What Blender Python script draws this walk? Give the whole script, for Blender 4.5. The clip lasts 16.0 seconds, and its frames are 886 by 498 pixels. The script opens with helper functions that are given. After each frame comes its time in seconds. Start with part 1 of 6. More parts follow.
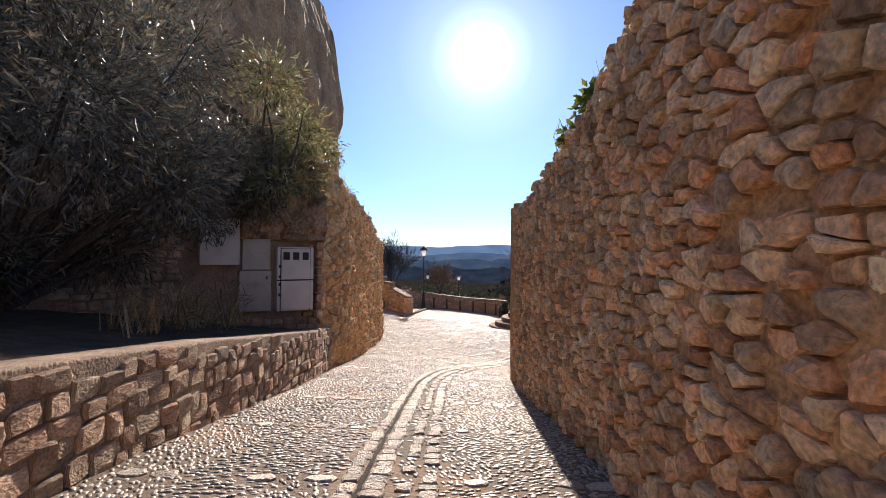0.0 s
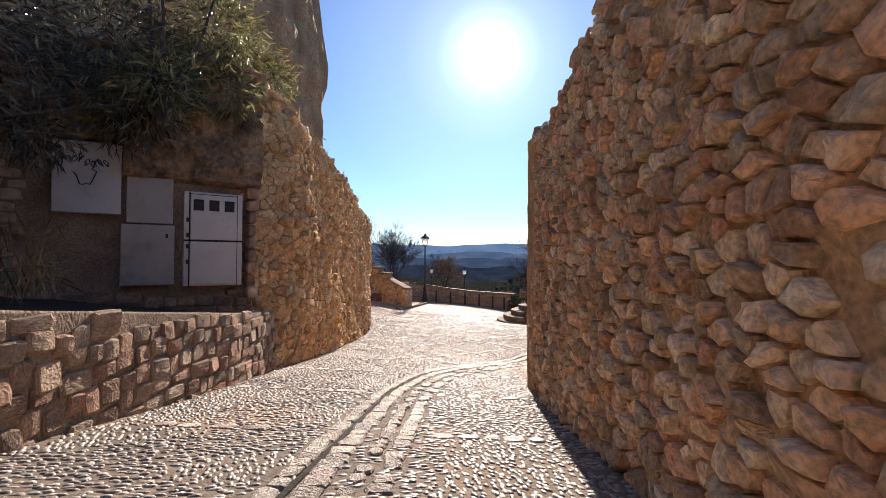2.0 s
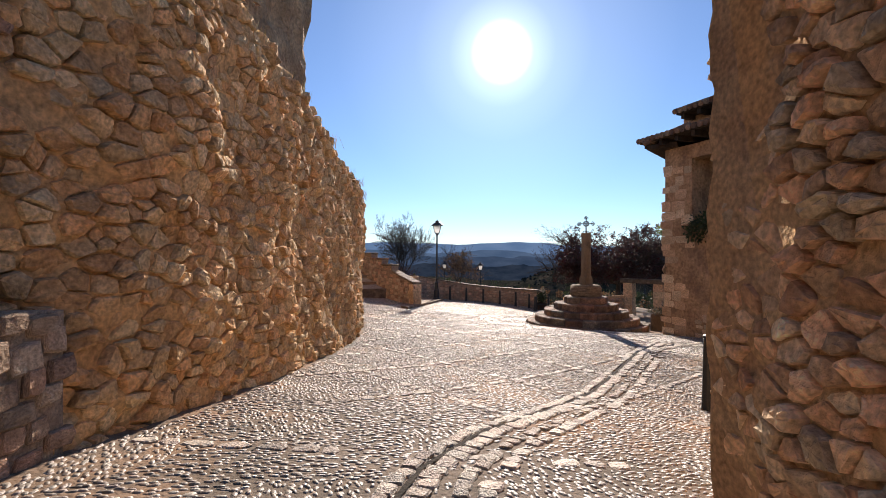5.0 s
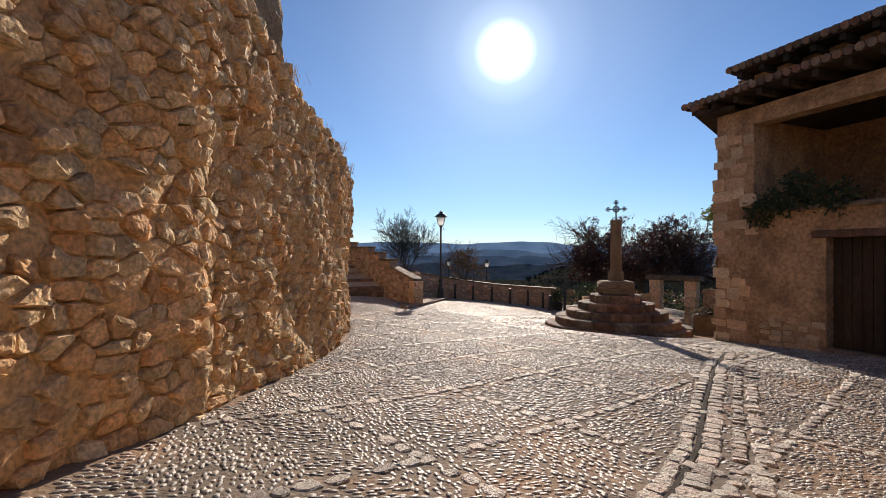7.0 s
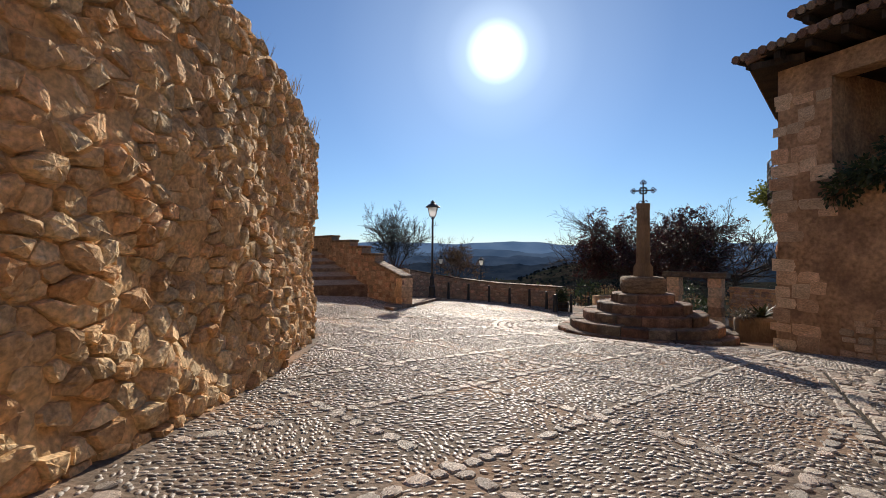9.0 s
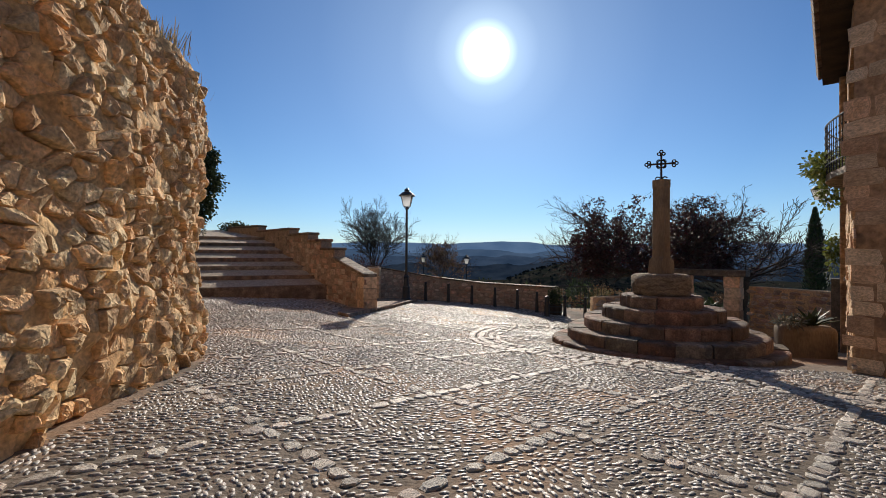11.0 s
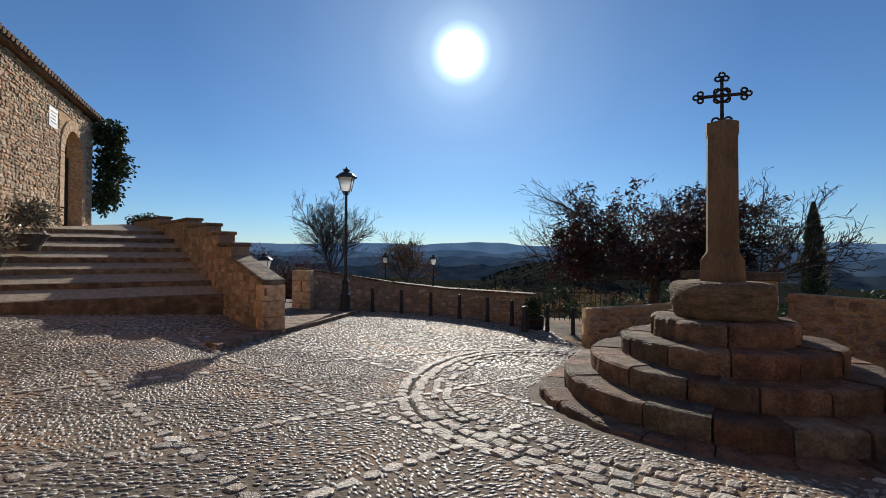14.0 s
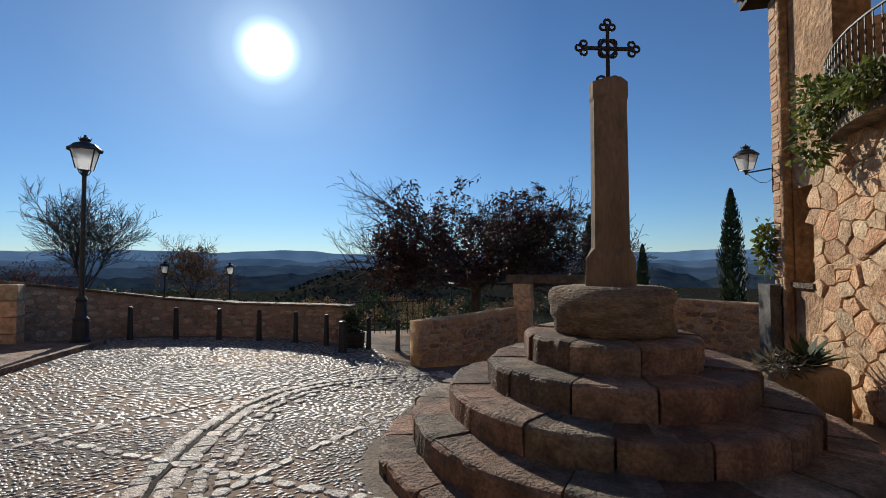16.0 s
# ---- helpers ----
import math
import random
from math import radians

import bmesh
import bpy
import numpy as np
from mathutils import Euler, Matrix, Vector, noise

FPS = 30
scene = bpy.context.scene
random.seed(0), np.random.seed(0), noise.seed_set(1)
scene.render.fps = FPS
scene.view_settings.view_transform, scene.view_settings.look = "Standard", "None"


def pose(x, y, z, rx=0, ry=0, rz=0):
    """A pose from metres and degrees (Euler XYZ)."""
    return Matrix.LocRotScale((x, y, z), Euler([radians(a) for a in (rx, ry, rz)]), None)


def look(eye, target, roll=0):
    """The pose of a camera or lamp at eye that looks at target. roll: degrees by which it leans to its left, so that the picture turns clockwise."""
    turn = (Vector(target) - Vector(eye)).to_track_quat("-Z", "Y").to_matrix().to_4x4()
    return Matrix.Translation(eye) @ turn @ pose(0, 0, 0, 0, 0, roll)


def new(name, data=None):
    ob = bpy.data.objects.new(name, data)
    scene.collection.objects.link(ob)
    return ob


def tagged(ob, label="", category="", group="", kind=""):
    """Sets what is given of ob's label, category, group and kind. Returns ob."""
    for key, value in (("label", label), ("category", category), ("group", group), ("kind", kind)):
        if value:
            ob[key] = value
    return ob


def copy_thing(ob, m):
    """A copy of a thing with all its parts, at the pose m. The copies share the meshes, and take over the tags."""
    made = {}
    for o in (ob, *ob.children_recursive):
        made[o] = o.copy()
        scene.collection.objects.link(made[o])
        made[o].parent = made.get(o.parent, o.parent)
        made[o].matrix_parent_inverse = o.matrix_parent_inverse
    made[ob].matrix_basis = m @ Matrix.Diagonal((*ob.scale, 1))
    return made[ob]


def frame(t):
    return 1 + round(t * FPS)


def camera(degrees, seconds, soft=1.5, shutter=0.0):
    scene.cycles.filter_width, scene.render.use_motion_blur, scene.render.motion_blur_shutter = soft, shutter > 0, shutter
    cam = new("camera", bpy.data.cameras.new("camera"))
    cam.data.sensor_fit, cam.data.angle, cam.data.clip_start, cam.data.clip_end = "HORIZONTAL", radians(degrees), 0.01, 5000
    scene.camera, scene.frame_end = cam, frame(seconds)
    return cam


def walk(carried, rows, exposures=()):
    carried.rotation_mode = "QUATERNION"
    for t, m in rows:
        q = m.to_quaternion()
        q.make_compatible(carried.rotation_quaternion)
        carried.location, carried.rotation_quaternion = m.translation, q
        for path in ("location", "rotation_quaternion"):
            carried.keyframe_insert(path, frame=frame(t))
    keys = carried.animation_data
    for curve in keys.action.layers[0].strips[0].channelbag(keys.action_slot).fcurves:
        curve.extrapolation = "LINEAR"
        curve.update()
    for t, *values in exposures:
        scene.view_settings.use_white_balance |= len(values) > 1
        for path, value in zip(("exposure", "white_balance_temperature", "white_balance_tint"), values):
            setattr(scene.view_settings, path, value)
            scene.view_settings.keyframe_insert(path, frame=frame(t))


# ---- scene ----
cam = camera(87.4, 16.0, 0.8)
METRES, EYE, TILT, LEAN, TURN = 23.31, 1.35, 0.0, 0.0, 0.0
ROWS = [
    (0.0, 0.0, 0.0, 0.0, -0.01, 1.14, -0.48),
    (0.5, 0.0031, 0.032, -0.0134, 0.26, 1.12, -0.49),
    (1.0, 0.0079, 0.063, -0.0214, 0.48, 1.1, -0.44),
    (1.5, 0.0121, 0.1016, -0.0245, 0.67, 1.07, -0.47),
    (2.0, 0.0139, 0.1376, -0.0303, 0.92, 1.0, -0.44),
    (2.5, 0.0137, 0.1739, -0.0362, 1.14, 0.95, -0.48),
    (3.0, 0.0118, 0.2091, -0.039, 1.41, 0.9, -0.48),
    (3.5, 0.0109, 0.2425, -0.0411, 1.64, 0.86, -0.48),
    (4.0, 0.0088, 0.2742, -0.0449, 1.9, 0.83, -0.51),
    (6.5, -0.0, 0.4237, -0.0626, 2.93, 0.81, -0.46),
    (7.0, -0.002, 0.4513, -0.065, 2.92, 0.75, -0.49),
    (7.5, -0.007, 0.4797, -0.0663, 2.81, 0.76, -0.48),
    (8.0, -0.009, 0.5078, -0.0692, 2.53, 0.75, -0.47),
    (8.5, -0.0097, 0.5372, -0.0726, 2.17, 0.73, -0.46),
    (9.0, -0.009, 0.5678, -0.0761, 1.87, 0.76, -0.45),
    (11.5, 0.0191, 0.7266, -0.0843, 0.23, 0.77, -0.4),
    (12.0, 0.0252, 0.757, -0.0815, -0.08, 0.77, -0.38),
    (12.5, 0.0321, 0.7882, -0.0824, -0.39, 0.77, -0.38),
    (13.0, 0.037, 0.8207, -0.0846, -0.75, 0.79, -0.35),
    (13.5, 0.0438, 0.8523, -0.0861, -1.39, 0.84, -0.36),
    (14.0, 0.0473, 0.8831, -0.0868, -2.55, 0.88, -0.35),
    (14.5, 0.0526, 0.9123, -0.0867, -6.27, 1.12, -0.37),
    (15.0, 0.0537, 0.9402, -0.0888, -11.58, 1.36, -0.29),
    (15.5, 0.0579, 0.9641, -0.0894, -17.88, 1.64, -0.14),
    (16.0, 0.0624, 0.984, -0.0906, -25.54, 1.95, 0.15),
]
walk(cam, [(t, pose(0, 0, EYE, TILT, LEAN, TURN) @ pose(METRES * x, METRES * y, METRES * z, 90 + pitch, roll, yaw)) for t, x, y, z, yaw, pitch, roll in ROWS],
     exposures=[(0.0, 1.0, 7050, 19), (3.5, 0.96, 7050, 19), (7.0, 0.48, 7150, 16), (9.0, 0.40, 7050, 14), (12.5, 0.18, 6600, 9), (16.0, 0.12, 6450, 8)])

# ---- light ----
SUN_AZ, SUN_EL = radians(4.6), radians(23.7)
SUN_DIR = Vector((math.sin(SUN_AZ) * math.cos(SUN_EL), math.cos(SUN_AZ) * math.cos(SUN_EL), math.sin(SUN_EL)))
world = bpy.data.worlds.new("sky")
scene.world = world
world.use_nodes = True
wn, wl = world.node_tree.nodes, world.node_tree.links
wn.clear()
sky = wn.new("ShaderNodeTexSky")
sky.sky_type, sky.sun_disc = "NISHITA", False
sky.sun_elevation, sky.sun_rotation = SUN_EL, SUN_AZ
sky.altitude, sky.air_density, sky.dust_density, sky.ozone_density = 900, 1.05, 0.0, 7.0
back = wn.new("ShaderNodeBackground")
back.inputs["Strength"].default_value = 0.085
wl.new(sky.outputs[0], back.inputs["Color"])
# the sun's own disc and the bright aureole of the sky round it
geo = wn.new("ShaderNodeTexCoord")
dot = wn.new("ShaderNodeVectorMath")
dot.operation = "DOT_PRODUCT"
dot.inputs[1].default_value = SUN_DIR
wl.new(geo.outputs["Generated"], dot.inputs[0])
arc = wn.new("ShaderNodeMath")
arc.operation = "ARCCOSINE"
wl.new(dot.outputs["Value"], arc.inputs[0])
ramp = wn.new("ShaderNodeValToRGB")
ramp.color_ramp.interpolation = "LINEAR"
wide = wn.new("ShaderNodeMath")
wide.operation = "DIVIDE"
wide.inputs[1].default_value = radians(30)
wl.new(arc.outputs[0], wide.inputs[0])
wl.new(wide.outputs[0], ramp.inputs[0])
stops = ramp.color_ramp.elements
stops[0].position, stops[0].color = 0.074, (1, 1, 1, 1)
stops[1].position, stops[1].color = 1.0, (0, 0, 0, 1)
for p, v in ((0.088, 0.46), (0.120, 0.24), (0.20, 0.14), (0.33, 0.082), (0.62, 0.030)):
    e = stops.new(p)
    e.color = (v * 0.84, v, v * 1.02, 1)
glow = wn.new("ShaderNodeBackground")
glow.inputs["Strength"].default_value = 1.6
wl.new(ramp.outputs[0], glow.inputs["Color"])
both = wn.new("ShaderNodeAddShader")
wl.new(back.outputs[0], both.inputs[0])
wl.new(glow.outputs[0], both.inputs[1])
wout = wn.new("ShaderNodeOutputWorld")
wl.new(both.outputs[0], wout.inputs["Surface"])
sun = new("sun", bpy.data.lights.new("sun", "SUN"))
sun.data.energy, sun.data.angle, sun.data.color = 4.2, radians(0.6), (1.0, 0.93, 0.82)
sun.matrix_world = look(SUN_DIR * 100, (0, 0, 0))


# ---- materials ----
def material(name, c1, c2, scale=4.0, rough=0.85, bump=0.4, fine=40.0, vary=0.0, islands=False, metal=0.0, stain=None, spec=0.3, stretch=(1, 1, 1), dist=0.02, sheet=0.0, grit=0.34):
    m = bpy.data.materials.new(name)
    m.use_nodes = True
    n, l = m.node_tree.nodes, m.node_tree.links
    b = n["Principled BSDF"]
    tc = n.new("ShaderNodeTexCoord")
    mp = n.new("ShaderNodeMapping")
    mp.inputs["Scale"].default_value = stretch
    l.new(tc.outputs["Object"], mp.inputs["Vector"])
    vec = mp.outputs[0]
    rnd = None
    if vary:
        if islands:
            rnd = n.new("ShaderNodeNewGeometry").outputs["Random Per Island"]
        else:
            rnd = n.new("ShaderNodeObjectInfo").outputs["Random"]
            add = n.new("ShaderNodeVectorMath")
            add.operation = "MULTIPLY_ADD"
            add.inputs[1].default_value = (1, 1, 1)
            sc = n.new("ShaderNodeMath")
            sc.operation = "MULTIPLY"
            sc.inputs[1].default_value = 37.0
            l.new(rnd, sc.inputs[0])
            l.new(vec, add.inputs[0])
            l.new(sc.outputs[0], add.inputs[2])
            vec = add.outputs[0]
    big = n.new("ShaderNodeTexNoise")
    big.inputs["Scale"].default_value, big.inputs["Detail"].default_value = scale, 6
    small = n.new("ShaderNodeTexNoise")
    small.inputs["Scale"].default_value, small.inputs["Detail"].default_value = fine, 5
    l.new(vec, big.inputs["Vector"])
    l.new(vec, small.inputs["Vector"])
    r = n.new("ShaderNodeValToRGB")
    r.color_ramp.elements[0].position, r.color_ramp.elements[0].color = 0.32, (*c1, 1)
    r.color_ramp.elements[1].position, r.color_ramp.elements[1].color = 0.68, (*c2, 1)
    l.new(big.outputs[0], r.inputs[0])
    col = r.outputs[0]
    hsv = n.new("ShaderNodeHueSaturation")
    mr = n.new("ShaderNodeMapRange")
    mr.inputs[1].default_value, mr.inputs[2].default_value, mr.inputs[3].default_value, mr.inputs[4].default_value = 0.3, 0.7, 1 - grit, 1 + grit
    l.new(small.outputs[0], mr.inputs[0])
    l.new(col, hsv.inputs["Color"])
    val = mr.outputs[0]
    if rnd is not None:
        vr = n.new("ShaderNodeMapRange")
        vr.inputs[3].default_value, vr.inputs[4].default_value = 1 - vary, 1 + vary
        l.new(rnd, vr.inputs[0])
        mu = n.new("ShaderNodeMath")
        mu.operation = "MULTIPLY"
        l.new(val, mu.inputs[0])
        l.new(vr.outputs[0], mu.inputs[1])
        val = mu.outputs[0]
        hr = n.new("ShaderNodeMapRange")
        hr.inputs[3].default_value, hr.inputs[4].default_value = 0.5 - vary * 0.05, 0.5 + vary * 0.05
        sn = n.new("ShaderNodeMath")
        sn.operation = "FRACT"
        s7 = n.new("ShaderNodeMath")
        s7.operation = "MULTIPLY"
        s7.inputs[1].default_value = 7.31
        l.new(rnd, s7.inputs[0])
        l.new(s7.outputs[0], sn.inputs[0])
        l.new(sn.outputs[0], hr.inputs[0])
        l.new(hr.outputs[0], hsv.inputs["Hue"])
        sr = n.new("ShaderNodeMapRange")
        sr.inputs[3].default_value, sr.inputs[4].default_value = 1.0 + vary * 0.4, 1.0 - vary * 0.6
        l.new(sn.outputs[0], sr.inputs[0])
        l.new(sr.outputs[0], hsv.inputs["Saturation"])
    l.new(val, hsv.inputs["Value"])
    col = hsv.outputs[0]
    if stain:
        sc_col, sc_scale, lo, hi = stain
        st = n.new("ShaderNodeTexNoise")
        st.inputs["Scale"].default_value, st.inputs["Detail"].default_value, st.inputs["Roughness"].default_value = sc_scale, 8, 0.65
        wc = n.new("ShaderNodeNewGeometry")
        l.new(wc.outputs["Position"], st.inputs["Vector"])
        sm = n.new("ShaderNodeMapRange")
        sm.inputs[1].default_value, sm.inputs[2].default_value = lo, hi
        l.new(st.outputs[0], sm.inputs[0])
        mx = n.new("ShaderNodeMix")
        mx.data_type = "RGBA"
        l.new(sm.outputs[0], mx.inputs["Factor"])
        l.new(col, mx.inputs["A"])
        mx.inputs["B"].default_value = (*sc_col, 1)
        col = mx.outputs["Result"]
    l.new(col, b.inputs["Base Color"])
    b.inputs["Roughness"].default_value, b.inputs["Metallic"].default_value = rough, metal
    b.inputs["Specular IOR Level"].default_value = spec
    if sheet:
        b.inputs["Transmission Weight"].default_value = 0
        tr = n.new("ShaderNodeBsdfTranslucent")
        l.new(col, tr.inputs["Color"])
        ms = n.new("ShaderNodeMixShader")
        ms.inputs[0].default_value = sheet
        l.new(b.outputs[0], ms.inputs[1])
        l.new(tr.outputs[0], ms.inputs[2])
        l.new(ms.outputs[0], n["Material Output"].inputs["Surface"])
    if bump:
        bp = n.new("ShaderNodeBump")
        bp.inputs["Strength"].default_value, bp.inputs["Distance"].default_value = bump, dist
        mixh = n.new("ShaderNodeMath")
        mixh.operation = "ADD"
        l.new(big.outputs[0], mixh.inputs[0])
        l.new(small.outputs[0], mixh.inputs[1])
        l.new(mixh.outputs[0], bp.inputs["Height"])
        l.new(bp.outputs[0], b.inputs["Normal"])
    return m


DARKSTAIN = ((0.14, 0.09, 0.06), 1.1, 0.57, 0.80)
STONESTAIN = ((0.20, 0.125, 0.075), 1.1, 0.60, 0.85)
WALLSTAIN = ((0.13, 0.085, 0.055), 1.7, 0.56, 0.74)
M_RUBBLE = material("rubble_stone", (0.54, 0.32, 0.17), (0.74, 0.50, 0.30), 1.0, 0.9, 1.0, 6, 0.3, stain=STONESTAIN)
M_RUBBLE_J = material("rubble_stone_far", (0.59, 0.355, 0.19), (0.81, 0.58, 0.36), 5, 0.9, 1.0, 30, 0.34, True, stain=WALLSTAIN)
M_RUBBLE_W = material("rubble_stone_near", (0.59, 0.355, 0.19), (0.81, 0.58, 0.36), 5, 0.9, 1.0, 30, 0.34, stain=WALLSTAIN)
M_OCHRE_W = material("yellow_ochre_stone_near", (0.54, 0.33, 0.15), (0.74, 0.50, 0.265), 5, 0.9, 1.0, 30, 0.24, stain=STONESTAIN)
M_MORTAR = material("earth_mortar", (0.52, 0.305, 0.155), (0.66, 0.435, 0.235), 2.2, 0.95, 0.9, 30, stain=DARKSTAIN)
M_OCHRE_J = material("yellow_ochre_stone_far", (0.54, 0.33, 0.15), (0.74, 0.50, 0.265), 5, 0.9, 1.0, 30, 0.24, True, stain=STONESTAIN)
M_OCHRE_M = material("ochre_mortar", (0.56, 0.32, 0.14), (0.72, 0.47, 0.23), 2.2, 0.95, 1.0, 22, stain=DARKSTAIN)
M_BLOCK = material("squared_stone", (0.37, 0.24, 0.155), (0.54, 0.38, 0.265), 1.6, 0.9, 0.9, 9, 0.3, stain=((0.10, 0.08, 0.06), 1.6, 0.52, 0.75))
M_BLOCK_J = material("coursed_stone", (0.48, 0.325, 0.195), (0.64, 0.46, 0.30), 6, 0.9, 0.7, 45, 0.35, True, stain=((0.10, 0.08, 0.06), 1.6, 0.52, 0.75))
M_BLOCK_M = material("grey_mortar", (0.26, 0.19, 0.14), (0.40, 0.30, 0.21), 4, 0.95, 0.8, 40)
M_PLASTER = material("weathered_render", (0.35, 0.205, 0.11), (0.54, 0.345, 0.195), 1.6, 0.95, 0.9, 12, stain=((0.22, 0.13, 0.08), 1.3, 0.48, 0.68), dist=0.06)
M_BASTION = material("rough_earth_render", (0.36, 0.21, 0.115), (0.62, 0.41, 0.24), 2.2, 0.95, 1.0, 11, stain=((0.17, 0.105, 0.065), 1.1, 0.47, 0.72), dist=0.10)
M_ASHLAR = material("ashlar", (0.52, 0.345, 0.20), (0.66, 0.475, 0.30), 1.5, 0.9, 0.8, 10, 0.22)
M_ASHLAR_W = material("rough_faced_block", (0.45, 0.27, 0.15), (0.64, 0.43, 0.255), 4, 0.9, 1.0, 26, 0.2)
M_STEP = material("worn_step_stone", (0.125, 0.08, 0.05), (0.29, 0.19, 0.122), 5, 0.8, 1.0, 34, 0.42, spec=0.3, stain=((0.075, 0.06, 0.045), 2.2, 0.48, 0.72), dist=0.03)
M_SHAFT = material("pale_limestone", (0.17, 0.118, 0.072), (0.27, 0.192, 0.12), 2.5, 0.88, 0.25, 40, stain=((0.10, 0.08, 0.055), 2.6, 0.52, 0.75), stretch=(1, 1, 0.25), grit=0.16)
M_DRUM = material("rough_bedded_limestone", (0.17, 0.12, 0.075), (0.36, 0.265, 0.17), 4, 0.9, 1.0, 22, stain=((0.09, 0.07, 0.05), 3.0, 0.5, 0.7), stretch=(1, 1, 3.5), dist=0.05)
M_GROUND = material("paving_earth", (0.115, 0.088, 0.064), (0.21, 0.158, 0.117), 1.2, 0.9, 0.8, 26, stain=((0.33, 0.195, 0.11), 0.5, 0.50, 0.66))
M_PEBBLE = material("river_pebble", (0.22, 0.185, 0.15), (0.37, 0.32, 0.265), 6, 0.5, 0.35, 60, 0.45, True, spec=0.5, stain=((0.38, 0.25, 0.16), 0.5, 0.55, 0.72))
M_SETT = material("pale_sett", (0.37, 0.305, 0.24), (0.54, 0.46, 0.37), 7, 0.62, 0.6, 50, 0.35, spec=0.5)
M_SETT_J = material("pale_sett_far", (0.37, 0.305, 0.24), (0.54, 0.46, 0.37), 7, 0.62, 0.6, 50, 0.35, True, spec=0.5)
M_DRAIN = material("drain_stone", (0.34, 0.27, 0.205), (0.50, 0.42, 0.335), 3, 0.66, 1.0, 9, 0.34, spec=0.5)
M_DRAIN_J = material("drain_stone_far", (0.34, 0.27, 0.205), (0.50, 0.42, 0.335), 8, 0.66, 1.0, 40, 0.34, True, spec=0.5)
# near-black colour that stands in for shade in the drain groove
M_GROOVE_SHADE = material("painted_groove_shade", (0.02, 0.016, 0.012), (0.05, 0.038, 0.028), 6, 1.0, 0.6, 40)
M_ROCK = material("dark_rock", (0.20, 0.13, 0.08), (0.44, 0.285, 0.165), 2.5, 0.95, 1.0, 14, stain=((0.06, 0.045, 0.035), 1.8, 0.48, 0.66), dist=0.05)
M_TREAD = material("cobbled_tread", (0.31, 0.25, 0.19), (0.47, 0.39, 0.30), 9, 0.75, 0.9, 34)
M_IRON = material("black_iron", (0.012, 0.013, 0.014), (0.03, 0.03, 0.03), 12, 0.5, 0.2, 80, spec=0.5)
M_RUST = material("dark_wrought_iron", (0.03, 0.02, 0.016), (0.06, 0.04, 0.03), 14, 0.65, 0.3, 90)
M_CAB_G = material("grey_cabinet_paint", (0.40, 0.385, 0.33), (0.50, 0.48, 0.42), 3, 0.6, 0.1, 60, stain=((0.26, 0.22, 0.17), 2.2, 0.52, 0.8), grit=0.07)
M_CAB = material("cream_cabinet_paint", (0.62, 0.60, 0.55), (0.72, 0.70, 0.65), 3, 0.6, 0.1, 60, stain=((0.38, 0.33, 0.27), 2.2, 0.58, 0.8), grit=0.05)
M_VENT = material("dark_mesh", (0.03, 0.028, 0.025), (0.06, 0.05, 0.045), 20, 0.7, 0.3, 90)
M_WOOD = material("dark_timber", (0.028, 0.018, 0.012), (0.065, 0.042, 0.026), 3, 0.8, 0.5, 40, stretch=(1, 1, 0.15))
M_TILE = material("clay_tile", (0.15, 0.09, 0.06), (0.28, 0.175, 0.115), 4, 0.9, 0.5, 40, 0.3, True, stain=((0.16, 0.14, 0.10), 1.5, 0.5, 0.7))
M_LEAF = material("grey_olive_leaf", (0.075, 0.068, 0.046), (0.235, 0.215, 0.15), 8, 0.28, 0, 50, 0.7, True, sheet=0.25, spec=0.6)
M_LEAF_O = material("oleander_leaf", (0.12, 0.115, 0.05), (0.32, 0.30, 0.125), 8, 0.34, 0, 50, 0.6, True, sheet=0.42, spec=0.5)
M_LEAF_D = material("dark_leaf", (0.030, 0.045, 0.018), (0.07, 0.09, 0.035), 8, 0.6, 0, 50, 0.4, True, sheet=0.2)
M_LEAF_G = material("bright_leaf", (0.09, 0.13, 0.03), (0.20, 0.22, 0.06), 8, 0.55, 0, 50, 0.4, True, sheet=0.35)
M_LEAF_R = material("purple_leaf", (0.045, 0.018, 0.016), (0.10, 0.04, 0.03), 8, 0.6, 0, 50, 0.4, True, sheet=0.2)
M_LEAF_B = material("autumn_leaf", (0.16, 0.09, 0.045), (0.26, 0.16, 0.08), 8, 0.7, 0, 50, 0.4, True, sheet=0.3)
M_GRASS = material("dry_grass", (0.22, 0.17, 0.09), (0.36, 0.28, 0.15), 8, 0.8, 0, 50, 0.4, True, sheet=0.3)
M_BARK = material("bark", (0.05, 0.04, 0.03), (0.12, 0.09, 0.07), 6, 0.95, 0.8, 40, stretch=(1, 1, 0.3))
M_SOIL = material("bed_soil", (0.06, 0.045, 0.03), (0.13, 0.09, 0.06), 3, 1.0, 0.9, 30)
M_LAND = material("scrub_land", (0.018, 0.020, 0.018), (0.048, 0.042, 0.032), 0.06, 1.0, 0.0, 0.6, spec=0.0, stain=((0.014, 0.018, 0.014), 0.15, 0.45, 0.6))
M_WOODS = material("far_oak_woods", (0.016, 0.018, 0.016), (0.038, 0.036, 0.03), 0.1, 1.0, 0.0, 2.0, 0.4, True, spec=0.0)
M_POT = material("grey_pot", (0.07, 0.065, 0.06), (0.13, 0.12, 0.11), 5, 0.8, 0.3, 40)
M_SIGN = material("white_marble", (0.72, 0.71, 0.69), (0.82, 0.81, 0.79), 3, 0.5, 0.1, 40, grit=0.04)
M_BRICK = material("thin_brick", (0.44, 0.26, 0.15), (0.56, 0.36, 0.22), 5, 0.9, 0.5, 40, 0.25, True)


